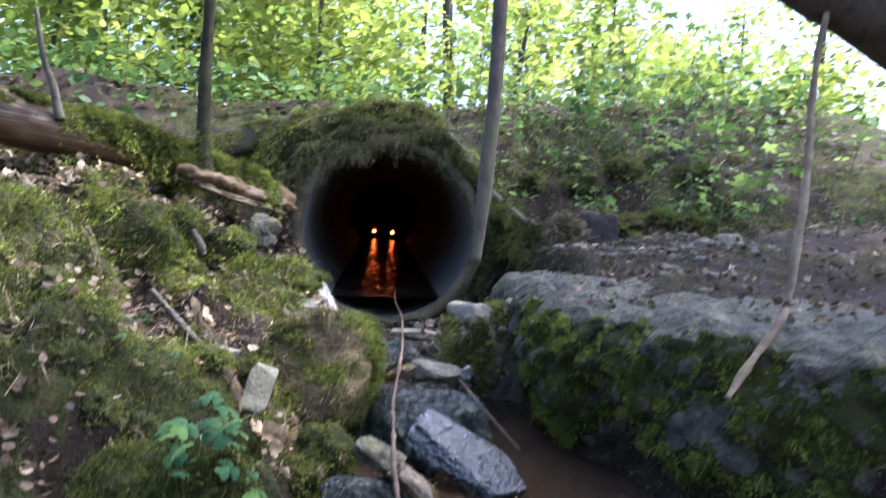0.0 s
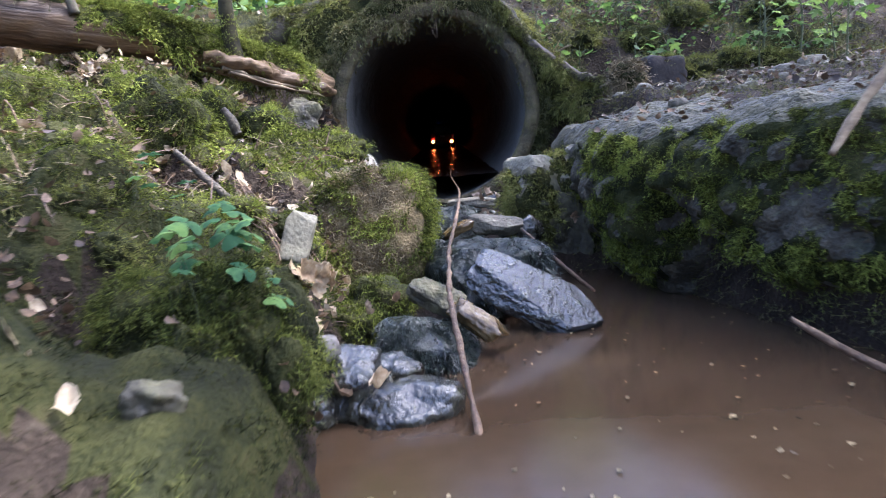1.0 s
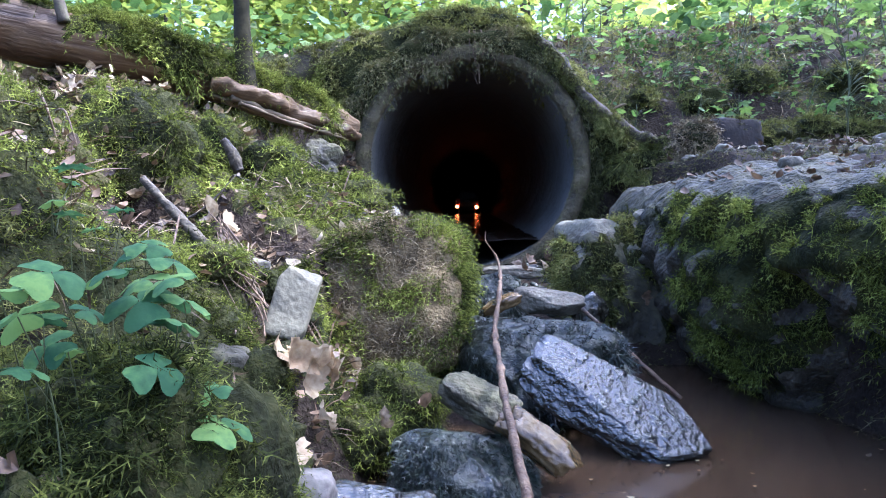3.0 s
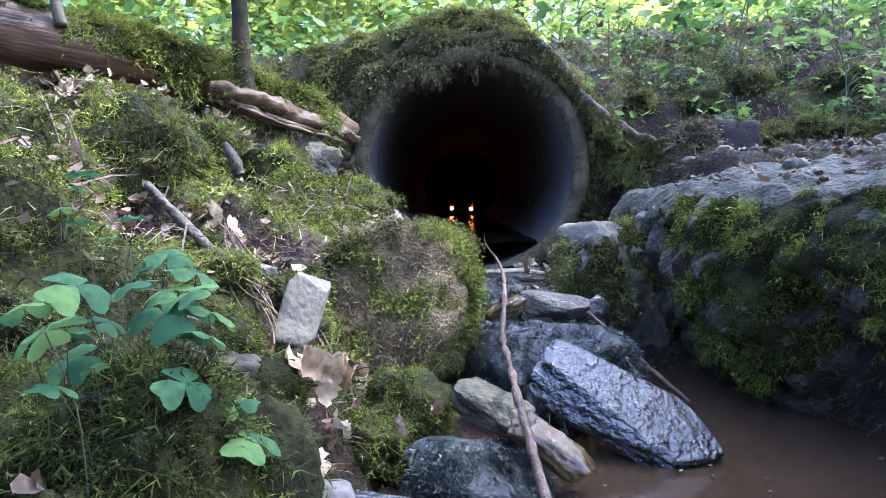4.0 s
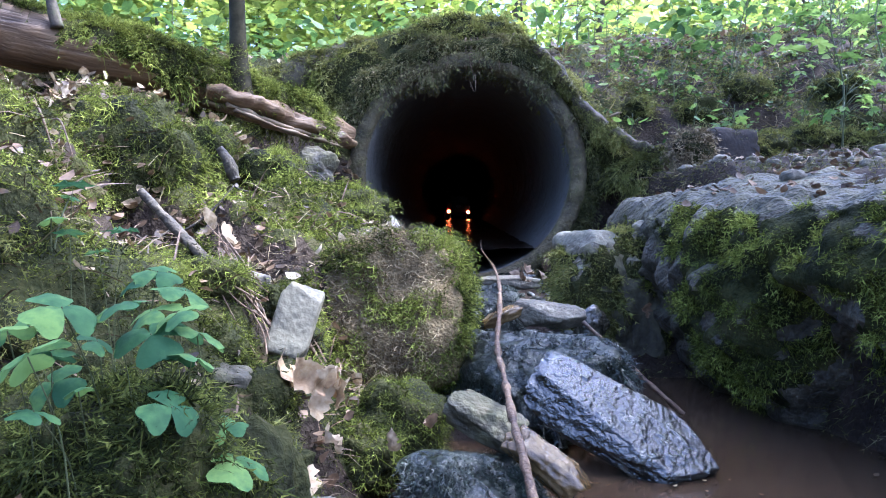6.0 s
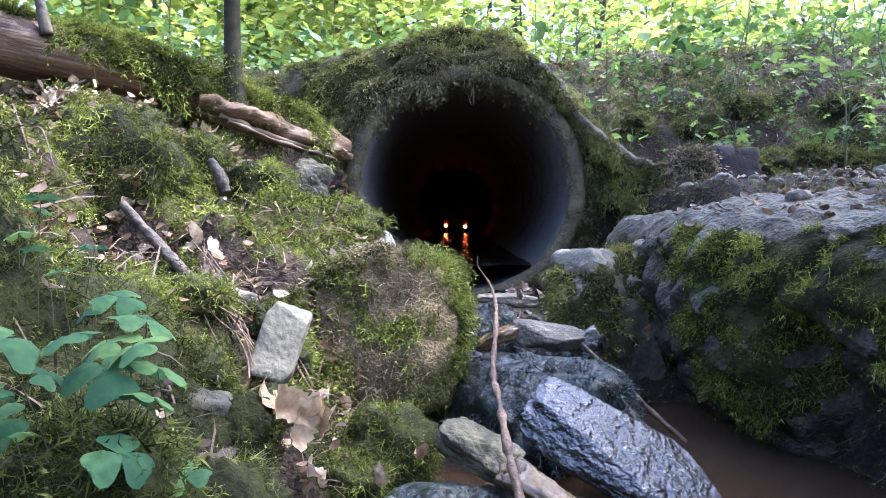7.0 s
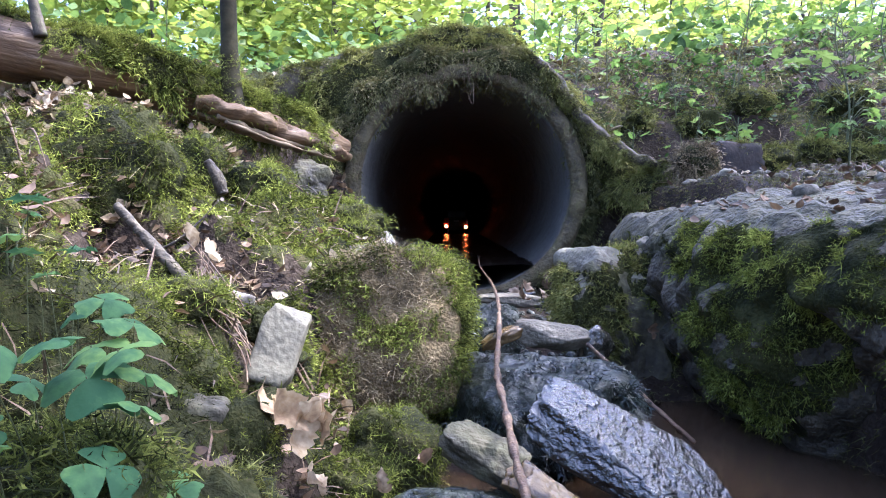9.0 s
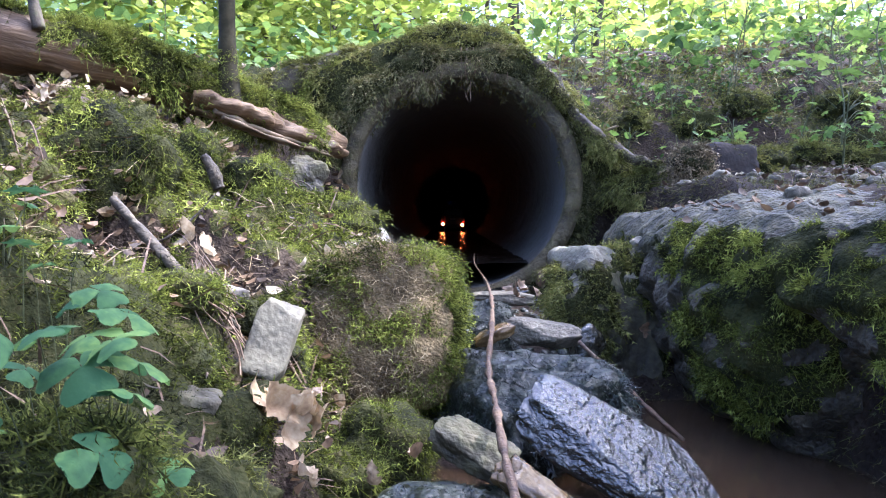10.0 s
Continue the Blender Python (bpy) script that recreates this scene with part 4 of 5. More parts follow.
for i, (x, y, s) in enumerate([(.84, -.04, .07), (.92, .02, .06), (1.02, .06, .075), (.66, .07, .05), (1.15, .05, .07), (.80, .36, .06), (1.0, .45, .07), (.58, .33, .05), (1.3, .42, .08)]):
    stone("moss_cushion", "dark mossy hummock of earth on the slope", (s * 1.2, s * .8, s * .75), pose(x, y, float(height(np.array([x]), np.array([y]))[0]) + s * .2, 0, 0, 35 * i), 230 + i, MOSS_SHADE_SKIN, 2.6, .3, 0, 4,
          moss=4200, moss_len=.02, keep=lambda p, n: (n[:, 2] > -.3) & (fbm(p * 14, 31, 2) > -.3), group="moss hummocks on the slope", tuft=MOSS_MID)
for i, (x, y, z, s) in enumerate([(.455, -1.0, .625, .016), (.60, -.95, .63, .012), (.66, -.85, .64, .02), (.72, -.95, .635, .013), (.95, -.4, .70, .03), (1.05, -.35, .71, .035), (.52, -.5, .67, .018), (.58, -.62, .66, .014), (.80, -.7, .665, .017), (.62, -1.12, .62, .011), (.5, -.3, .68, .016)]):
    x += .05
    z = max(float(height(np.array([x]), np.array([y]))[0]), .60 if y < -.65 else 0) + s * .25
    stone("pebble", "small grey pebble on the bank's top", (s * 1.3, s, s * .7), pose(x, y, z, 0, 0, 40 * i), 50 + i, STONE_MID, 3, .15, 4, 3, group="pebbles on the bank")

# ---- moss and litter on the ground ----
gf = grid_faces(len(xs), len(ys))
gm = ground_v[gf].mean(1)


def ground_points(n, seed, x0, x1, y0, y1, keep=None):
    sel = (gm[:, 0] > x0) & (gm[:, 0] < x1) & (gm[:, 1] > y0) & (gm[:, 1] < y1) & ~((np.abs(gm[:, 0]) < .36) & (gm[:, 1] > -.03) & (gm[:, 1] < .06))
    return sample(ground_v, gf[sel], n, seed, keep)


def green(p, a=-.08):
    return (patches(p) > a) & (p[:, 2] > WATER_Z + .01)


p, nn = ground_points(102000, 71, -1.1, -.02, -2.1, -.05, lambda p, n: green(p, .05) & (p[:, 0] < -.0) & (p[:, 1] > -1.75 + .3 * patches(p)))
bare = tufts(p, 71, -.45)
p, nn = p[bare], nn[bare]
mv, mt = moss_sprigs(p, nn, clumped(p, 1.0, 71) * (.024 - .011 * smooth((-1.2 - p[:, 1]) / .4)), 72, .5, width=.26)
thing("bank_moss", "feathery green moss growing over the stream bank", "moss", kind="stuff", data=mesh_of("bank_moss", mv, mt, MOSS, False))
# near bank: sprigs coloured dark in place of a cast shade
p, nn = ground_points(28000, 77, -.62, -.02, -2.4, -1.2, lambda p, n: (p[:, 2] > .28) & tufts(p, 77, -.7) & (patches(p) > -.45))
mv, mt = moss_sprigs(p, nn, clumped(p, .0125, 78), 78, .6, pairs=2, width=.34)
thing("near_bank_moss", "moss on the near bank, coloured dark as if shaded", "moss", kind="stuff", data=mesh_of("near_bank_moss", mv, mt, MOSS_SHADED, False))
p, nn = ground_points(14000, 73, -2.3, .7, .03, 1.3, lambda p, n: green(p, -.2))
mv, mt = moss_sprigs(p, nn, clumped(p, .032, 74), 74, .6, pairs=2)
thing("embankment_moss", "dark moss on the embankment over the pipe", "moss", kind="stuff", data=mesh_of("embankment_moss", mv, mt, MOSS_DARK, False))
p, nn = ground_points(26000, 67, -.75, .35, .03, .34, lambda p, n: fbm(p * 9, 65, 2) > -.45)
mv, mt = moss_sprigs(p, nn, clumped(p, .028, 67), 67, .7, pairs=2, width=.32)
thing("crown_moss", "drooping green moss on the earth over the pipe", "moss", kind="stuff", data=mesh_of("crown_moss", mv, mt, MOSS, False))
p, nn = ground_points(9000, 68, -.75, -.2, -.02, .2)
mv, mt = moss_sprigs(p, nn, clumped(p, .022, 68), 68, .8, pairs=2, width=.3)
thing("shoulder_moss", "drooping moss on the earth shoulder beside the pipe", "moss", kind="stuff", data=mesh_of("shoulder_moss", mv, mt, MOSS_MID, False))
p, nn = ground_points(19000, 75, .3, 1.6, -1.9, .6, lambda p, n: green(p, .05) | ((n[:, 2] < .65) & (p[:, 1] < .0)))
mv, mt = moss_sprigs(p, nn, .02, 76, .5, pairs=2)
thing("terrace_moss", "dark moss on the stony terrace", "moss", kind="stuff", data=mesh_of("terrace_moss", mv, mt, MOSS_DARK, False))

litter = leaf_shape("plain", 1.0, .9, .9, 3, .3)


scrap = leaf_shape("far", 1.0, .9, .9, 3, .3)


def litter_stuff(name, label, n, seed, box, keep, mat, size=.035, lift=.006):
    p, nn = ground_points(n, seed, *box, keep)
    g = np.random.default_rng(seed)
    v, f = scattered(scrap if mat is LEAF_BROWN else litter, p + nn * lift, frames_of(len(p), seed, .55), size * g.uniform(.5, 1.2, len(p)))
    return thing(name, label, "leaves", kind="stuff", data=mesh_of(name, v, f, mat))


litter_stuff("leaf_litter", "dry brown leaf litter scattered over the bank", 7000, 81, (-1.4, -.05, -1.6, -.1), lambda p, n: ~green(p, .06) & (p[:, 2] > WATER_Z + .02) & (fbm(p * 6, 68, 2) > .12), DRY_LEAF, .03)
litter_stuff("leaf_litter", "dark damp leaf crumbs on the bank's bare soil", 6500, 84, (-1.4, -.05, -1.6, -.1), lambda p, n: ~green(p, .06) & (p[:, 2] > WATER_Z + .02), LEAF_BROWN, .02)
litter_stuff("leaf_litter", "pale dry leaves lying under the log", 2600, 82, (-1.3, -.45, -.85, -.35), lambda p, n: p[:, 2] > 0, DRY_LEAF, .026)
litter_stuff("leaf_litter", "dark brown leaf litter on the embankment", 3400, 83, (.3, 2.2, -1.6, 2.2), lambda p, n: (p[:, 2] > .5) & (n[:, 2] > .6), LEAF_BROWN, .018)

litter_stuff("leaf_litter", "brown leaf litter on the forest floor behind", 3000, 105, (-4, 4, 1.0, 5), lambda p, n: p[:, 2] > 0, LEAF_BROWN, .045)
# gravel in the stream bed and on the terrace
grit = rock((1, .8, .6), 77, 3, .15, 4, 2)
for box_, n_, sd, mat, words in (((-.12, .3, -1.0, -.06), 420, 106, STONE_BLACK, "small dark wet gravel in the stream bed"), ((.4, 1.2, -.65, .05), 420, 107, STONE_MID, "small grey gravel on the stony terrace")):
    p, nn = ground_points(n_, sd, *box_, lambda p, n: n[:, 2] > .75)
    v, f = scattered(grit, p, frames_of(len(p), sd, .3), np.random.default_rng(sd).uniform(.004, .013, len(p)))
    thing("gravel", words, "gravel", kind="stuff", data=mesh_of("gravel", v, f, mat))

# straw, needles and bits of twig over the bank and the boulder
p, nn = ground_points(9000, 85, -1.0, .0, -1.72, -.2, lambda p, n: (fbm(p * 5, 66, 2) > -.05) & (p[:, 2] > WATER_Z + .02))
g = np.random.default_rng(86)
more, mn = sample(rv, rf, 12000, 88, lambda p, n: (n[:, 2] > -.3) & (n[:, 1] < .3) & (p[:, 0] < -.06) & (fbm(p * 10, 8, 2) > -.3))
more = more + mn * .006
p = np.vstack([p + nn * .012, more])
blade = (np.array([[-.02, 0, 0], [.02, 0, 0], [.03, .5, .12], [-.01, .5, .12], [.0, 1, .05]]), np.array([[0, 1, 2], [0, 2, 3], [3, 2, 4]]))
v, f = scattered(blade, p, frames_of(len(p), 87, .35), np.where(np.arange(len(p)) < len(nn), .035, .02) * g.uniform(.4, 1.3, len(p)))
thing("straw_litter", "dry straw and needles lying on the moss", "straw", kind="stuff", data=mesh_of("straw_litter", v, f, STRAW, False))

litter_stuff("leaf_litter", "small brown leaf crumbs lying on the moss", 3600, 103, (-1.0, -.04, -1.9, -.2), lambda p, n: (p[:, 2] > WATER_Z + .03) & (fbm(p * 8, 69, 2) > -.1), LEAF_BROWN, .017, .02)
litter_stuff("leaf_litter", "pale scraps of dry leaf lying on the moss", 600, 104, (-1.0, -.04, -1.8, -.2), lambda p, n: (p[:, 2] > WATER_Z + .03) & (fbm(p * 5, 70, 2) > .05), DRY_LEAF, .022, .02)
p, nn = ground_points(1800, 97, -1.0, -.05, -1.65, -.2, lambda p, n: p[:, 2] > WATER_Z + .03)
v, f = scattered(blade, p + nn * .02, frames_of(len(p), 98, .5), .05 * np.random.default_rng(99).uniform(.4, 1.3, len(p)))
thing("stalk_litter", "brown dead stalks and twigs lying over the bank", "litter", kind="stuff", data=mesh_of("stalk_litter", v, f, TWIG, False))
p, nn = ground_points(13000, 91, .4, 2.3, .05, 1.6, lambda p, n: green(p, -.25))
mv, mt = moss_sprigs(p, nn, .03, 92, .6, pairs=2)
thing("slope_moss", "dark moss and weeds on the earth slope", "moss", kind="stuff", data=mesh_of("slope_moss", mv, mt, MOSS_MID, False))
p, nn = ground_points(2600, 93, .3, 2.3, -.2, 1.7)
v, f = scattered(blade, p + nn * .01, frames_of(len(p), 94, .6), .06 * np.random.default_rng(95).uniform(.4, 1.3, len(p)))
thing("twig_litter", "fine twigs and stalks on the earth slope", "litter", kind="stuff", data=mesh_of("twig_litter", v, f, STRAW, False))


# ---- sticks and single leaves ----
def limb(name, label, rows, mat, sides=10, n=60, rough=.0015, seed=0, category="twig"):
    v, f = tube(rows, n, sides, rough, 40, seed)
    return thing(name, label, category, data=mesh_of(name, v, f, mat))


limb("long_twig", "long thin reddish twig lying down the stream", [(.035, -.05, .50, .0015), (.033, -.15, .475, .0017), (.05, -.35, .446, .0026), (.042, -.75, .435, .0034), (.028, -1.0, .41, .0037), (.012, -1.2, .382, .0039), (.010, -1.38, .372, .004), (.009, -1.49, .362, .004), (.012, -1.58, .345, .004), (.026, -1.72, .275, .0039), (.034, -1.8, .24, .0032)], TWIG, n=260, rough=.0022)
limb("dry_stick", "grey dry stick lying on the moss", [(-.436, -1.275, .597, .005), (-.39, -1.30, .557, .0066), (-.342, -1.325, .515, .0064), (-.302, -1.34, .482, .005), (-.266, -1.35, .452, .003)], DEAD_WOOD, rough=.0028, category="stick")
limb("dry_stick", "short broken stick standing in the moss", [(-.485, -.80, .70, .007), (-.47, -.80, .675, .011), (-.455, -.80, .64, .013)], DEAD_WOOD, rough=.004, n=24, category="stick")
limb("thin_twig", "thin pale twig beside the wet slab", [(.165, -.99, .385, .003), (.21, -1.04, .34, .0035), (.25, -1.09, .30, .0035), (.285, -1.13, .268, .003)], TWIG, n=30)
v, f = tube([(-.66, .05, .965, .032), (-.46, .11, 1.035, .045), (-.3, .17, 1.10, .04), (-.12, .26, 1.15, .024)], 60, 16, .014, 14, 5)
mossy("mossy_branch", "mossy fallen branch on the embankment", "branch", v, f, BARK, 15000, .022, 18, moss=MOSS_MID, droop=.8, keep=lambda p, n: n[:, 2] > -.1 + .4 * fbm(p * 10, 8, 2))
g = np.random.default_rng(5)
for i in range(15):
    a = (-.285 + g.uniform(-.03, .03), -1.37 + g.uniform(-.05, .04))
    z = height(np.array([a[0]]), np.array([a[1]]))[0]
    limb("dry_stalk", "thin dry brown stalk fallen beside the slab", [(a[0] - .03, a[1] + .03, z + .05 + g.uniform(0, .03), .0006), (a[0] + g.uniform(-.01, .01), a[1], z + .028, .0009), (a[0] + .02 + g.uniform(0, .02), a[1] - .03, z + .004, .0007)], TWIG, 6, 12, .0003, i)

g = np.random.default_rng(15)
for i in range(18):
    x, y, a, ln = g.uniform(-.72, -.2), g.uniform(-1.55, -.6), g.uniform(-.9, .9), g.uniform(.02, .055)
    rows = []
    for u in (-1, -.3, .4, 1):
        px, py = x + math.cos(a) * ln * u, y + math.sin(a) * ln * u + .012 * u * u
        rows.append((px, py, float(height(np.array([px]), np.array([py]))[0]) + .024 + g.uniform(0, .012), .0015 - .0004 * u))
    limb("thin_twig", "thin dead twig lying across the moss", rows, DEAD_WOOD if i % 2 else TWIG, 7, 24, .0008, i)

# hanging rootlets over the mouth
for i, (x, z0, ln) in enumerate([(.0, 1.05, .09), (.012, 1.06, .13), (.018, 1.05, .11), (.026, 1.05, .12), (.034, 1.05, .08), (.07, 1.04, .07), (.095, 1.03, .06), (-.06, 1.05, .10), (-.10, 1.03, .05), (.13, 1.02, .05)]):
    w = .004 * math.sin(i * 2.1)
    limb("rootlet", "thin root hanging from the culvert's moss", [(x, -.03, z0 + .04, .0012), (x + w * 2, -.05, z0 - ln * .3, .001), (x - w, -.05, z0 - ln * .7, .0008), (x + w * 2.5, -.048, z0 - ln, .0004)], TWIG, 6, 24, .0016, i, "root")


def dry_leaf(x, y, z, size, seed, label="curled pale dry leaf lying on the moss", tilt=(0, 0, 0), mat=None, kind="oval", curl=1.1):
    v, f = leaf_shape(kind, size, size * .85, curl * 1.4, seed, .45, True, .2)
    me = mesh_of("dry_leaf", v, f, mat or DRY_LEAF)
    ob = thing("dry_leaf", label, "leaf", group="single dry leaves", data=me)
    ob.matrix_basis = pose(x, y, z, *tilt)
    return ob


leaf_label = "large crumpled pale dry leaf below the slab"
for x, y, z, s, sd, tilt, shape in [(-.185, -1.49, .385, .05, 1, (20, 40, 60), "oval"), (-.15, -1.51, .375, .045, 2, (70, -24, -30), "oval"), (-.18, -1.515, .37, .045, 3, (85, 20, 30), "oval"), (-.155, -1.50, .385, .05, 14, (35, 25, 130), "maple"), (-.17, -1.515, .39, .045, 15, (70, -30, 40), "oval"), (-.16, -1.51, .405, .038, 16, (20, 40, 200), "oval"), (-.205, -1.49, .39, .04, 18, (60, 10, 100), "oval")]:
    dry_leaf(x, y, z, s, sd, leaf_label, tilt, PALE_LEAF, kind=shape, curl=.6)
dry_leaf(-.15, -1.55, .345, .03, 4, tilt=(50, 0, 100))
dry_leaf(-.075, -1.45, .345, .022, 5, tilt=(15, 0, 200), mat=LEAF_BROWN)
dry_leaf(-.10, -1.55, .345, .022, 6, tilt=(70, 10, 160))
dry_leaf(-.25, -2.05, .402, .026, 7, tilt=(25, 0, 30))
dry_leaf(-.30, -1.98, .425, .04, 17, tilt=(25, 10, 130))
dry_leaf(-.15, -1.69, .352, .05, 19, "large pale dry leaf at the pool's edge", (35, 15, 60), PALE_LEAF, curl=.5)
dry_leaf(-.085, -1.70, .30, .035, 27, "pale dry leaf on the wet shore stones", (20, 0, 200), PALE_LEAF, curl=.5)
dry_leaf(-.11, -1.72, .29, .03, 8, tilt=(20, 0, 80), mat=LEAF_BROWN)
dry_leaf(-.38, -1.2, .53, .045, 9, tilt=(50, -10, -20))
dry_leaf(-.35, -1.17, .525, .04, 10, tilt=(30, 20, 70))
dry_leaf(-.33, -.62, .60, .05, 11, tilt=(20, -30, 70))
dry_leaf(-.29, -.6, .60, .045, 12, tilt=(25, -20, 10))
dry_leaf(.295, -.885, .375, .028, 13, "orange dry leaf stuck to the rock", (80, 0, 20), LEAF_BROWN)
for i, (x, y, z) in enumerate([(.10, -.48, .415), (.14, -.46, .42), (.12, -.56, .41), (.17, -.52, .43), (.15, -.6, .40), (.19, -.58, .415)]):
    dry_leaf(x, y, z, .04, 20 + i, "brown wet leaf lodged beside the mouth", (20 + 12 * i, 10, 60 * i), LEAF_BROWN)
g = np.random.default_rng(9)
for i in range(46):
    x, y = g.uniform(-1.1, -.72), g.uniform(-.95, -.5)
    z = height(np.array([x]), np.array([y]))[0]
    dry_leaf(x, y, z + .012, g.uniform(.035, .06), 100 + i, "pale dry leaf on the slope under the log", (g.uniform(-50, 50), g.uniform(-40, 40), g.uniform(0, 360)))
for i in range(40):
    x, y = g.uniform(.4, 1.1), g.uniform(-1.1, -.25)
    z = height(np.array([x]), np.array([y]))[0]
    dry_leaf(x, y, z + .015, g.uniform(.015, .032), 200 + i, "dry leaf on the terrace's stony top", (g.uniform(-25, 25), g.uniform(-25, 25), g.uniform(0, 360)), LEAF_BROWN if i % 3 else DRY_LEAF)

# specks and scraps drifting on the pool
g = np.random.default_rng(120)
p = np.stack([g.uniform(-.1, .6, 160), g.uniform(-2.3, -1.3, 160), np.full(160, WATER_Z + .0012)], -1)
p = p[height(p[:, 0], p[:, 1]) < WATER_Z - .01]
v, f = scattered(litter, p, frames_of(len(p), 121, .05), g.uniform(.003, .009, len(p)))
thing("floating_specks", "tiny pale scraps floating on the muddy pool", "debris", kind="stuff", data=mesh_of("floating_specks", v, f, STRAW))

# ---- wood sorrel in the foreground ----
HEART = leaf_shape("heart", 1.0, 1.26, -.35, 4, -.3)


def palmate():
    """A five-lobed leaf spread round its stalk: folded along each vein, tips drooping."""
    rim = []
    for ang, r in ((-128, .58), (-64, .88), (0, 1.0), (64, .88), (128, .58)):
        for off, k in ((-27, .50), (-17, .72), (-10, .70), (0, 1.0), (10, .70), (17, .72), (27, .50)):
            rim.append((radians(ang + off), r * k))
    rim.append((math.pi, .16))
    rows = [(0.0, 0.0, 0.0)]
    for a, r in rim:
        rows.append((.5 * math.sin(a) * r, .5 * math.cos(a) * r, .05 if r < .45 else -.10 * r * r))
    n = len(rim)
    return np.array(rows), np.array([(0, 1 + (k + 1) % n, 1 + k) for k in range(n)])


def clover(size):
    vs, fs = [], []
    for k in range(3):
        m = Matrix.Rotation(radians(120 * k), 4, "Z") @ Matrix.Rotation(radians(-6), 4, "X")
        vs.append(turned(HEART[0] * size, m))
        fs.append(HEART[1] + k * len(HEART[0]))
    return mesh_of("leaf", np.vstack(vs), np.vstack(fs), SORREL)


HERB = mesh_of("leaf", *palmate(), SORREL)
CLOVERS = [clover(.021), clover(.025), clover(.029)]


def sorrel(x, y, n, seed, spread=.05, tall=(.035, .12), size=1.0):
    g = np.random.default_rng(seed)
    z = height(np.array([x]), np.array([y]))[0] - .004
    ob = thing("wood_sorrel", "wood sorrel with three-parted green leaves in moss", "plant", (x, y, z), "wood sorrel plants")
    for i in range(n):
        a, r, h = g.uniform(0, 6.283), spread * math.sqrt(g.random()), g.uniform(*tall)
        tip = (r * math.cos(a), r * math.sin(a), h)
        v, f = tube([(tip[0] * .1, tip[1] * .1, 0, .0009), (tip[0] * .5, tip[1] * .5, h * .6, .0008), (*tip, .0007)], 8, 5)
        part("stem", mesh_of("stem", v, f, STEM), ob)
        part("leaf", CLOVERS[i % 3], ob, "", pose(*tip, 14 + g.uniform(-28, 28), g.uniform(-28, 28), g.uniform(0, 360)) @ Matrix.Scale(size * g.uniform(.8, 1.1), 4))
    return ob


def sorrel_leaf(x, y, z, size, seed, herb=False):
    """One leaf on its own thin stem, placed by its tip and rooted up the bank behind it."""
    g = np.random.default_rng(seed)
    bx, by = x - g.uniform(.0, .03), y + g.uniform(.03, .06)
    foot = float(height(np.array([bx]), np.array([by]))[0]) - .004
    if herb:
        ob = thing("herb_shoot", "small herb with a deeply cut green leaf", "plant", (bx, by, foot), "small herbs on the bank")
    else:
        ob = thing("wood_sorrel", "wood sorrel leaf on a thin stem above moss", "plant", (bx, by, foot), "wood sorrel plants")
    tip = (x - bx, y - by, max(z - foot, .015))
    v, f = tube([(0, 0, 0, .0005), (tip[0] * .2, tip[1] * .2, tip[2] * .6, .0004), (*tip, .0003)], 10, 5)
    part("stem", mesh_of("stem", v, f, STEM), ob)
    if herb:
        part("leaf", HERB, ob, "", pose(*tip, g.uniform(5, 35), g.uniform(-15, 15), g.uniform(130, 230)) @ Matrix.Scale(size * 2.6, 4))
        return
    part("leaf", CLOVERS[seed % 3], ob, "", pose(*tip, 24 + g.uniform(-16, 16), g.uniform(-18, 18), g.uniform(0, 360)) @ Matrix.Scale(1.05 * size / (.021, .025, .029)[seed % 3], 4))


for i, row in enumerate([(-.219, -1.900, .500, .0145), (-.239, -1.880, .508, .0125), (-.220, -1.870, .516, .0155), (-.193, -1.840, .499, .017), (-.178, -1.820, .498, .0165), (-.190, -1.800, .517, .0155), (-.213, -1.780, .526, .013),
                         (-.226, -1.780, .521, .0115), (-.176, -1.860, .468, .0135), (-.153, -1.840, .437, .017), (-.217, -1.900, .477, .0105), (-.214, -1.870, .479, .0065), (-.288, -1.650, .549, .015), (-.285, -1.700, .535, .01), (-.353, -1.600, .586, .018),
                         (-.358, -1.600, .547, .014), (-.192, -1.840, .435, .006), (-.171, -1.800, .448, .006), (-.239, -1.800, .490, .0095), (-.173, -1.840, .488, .0115),
                         (-.245, -1.850, .512, .0150), (-.208, -1.845, .514, .0140), (-.203, -1.815, .508, .0140), (-.182, -1.835, .509, .0130), (-.228, -1.865, .496, .0135), (-.236, -1.85, .478, .0130), (-.16, -1.835, .452, .0105)]):
    sorrel_leaf(*row, 900 + i, row[1] > -1.72)
for i, (x, y, n, sp) in enumerate([(-.25, -1.80, 6, .035), (-.22, -1.77, 6, .03), (-.30, -1.66, 5, .04), (-.40, -1.55, 2, .04), (-.46, -1.3, 2, .03)]):
    sorrel(x, y, n, 300 + i, sp, (.02, .06), .5)

# ---- young shrubs on the right and on the embankment ----
MAPLE = mesh_of("leaf", *palmate(), SHRUB_LEAF)
OVAL = mesh_of("leaf", *leaf_shape("oval", 1.0, .8, .3, 8, .15), SHRUB_LEAF)


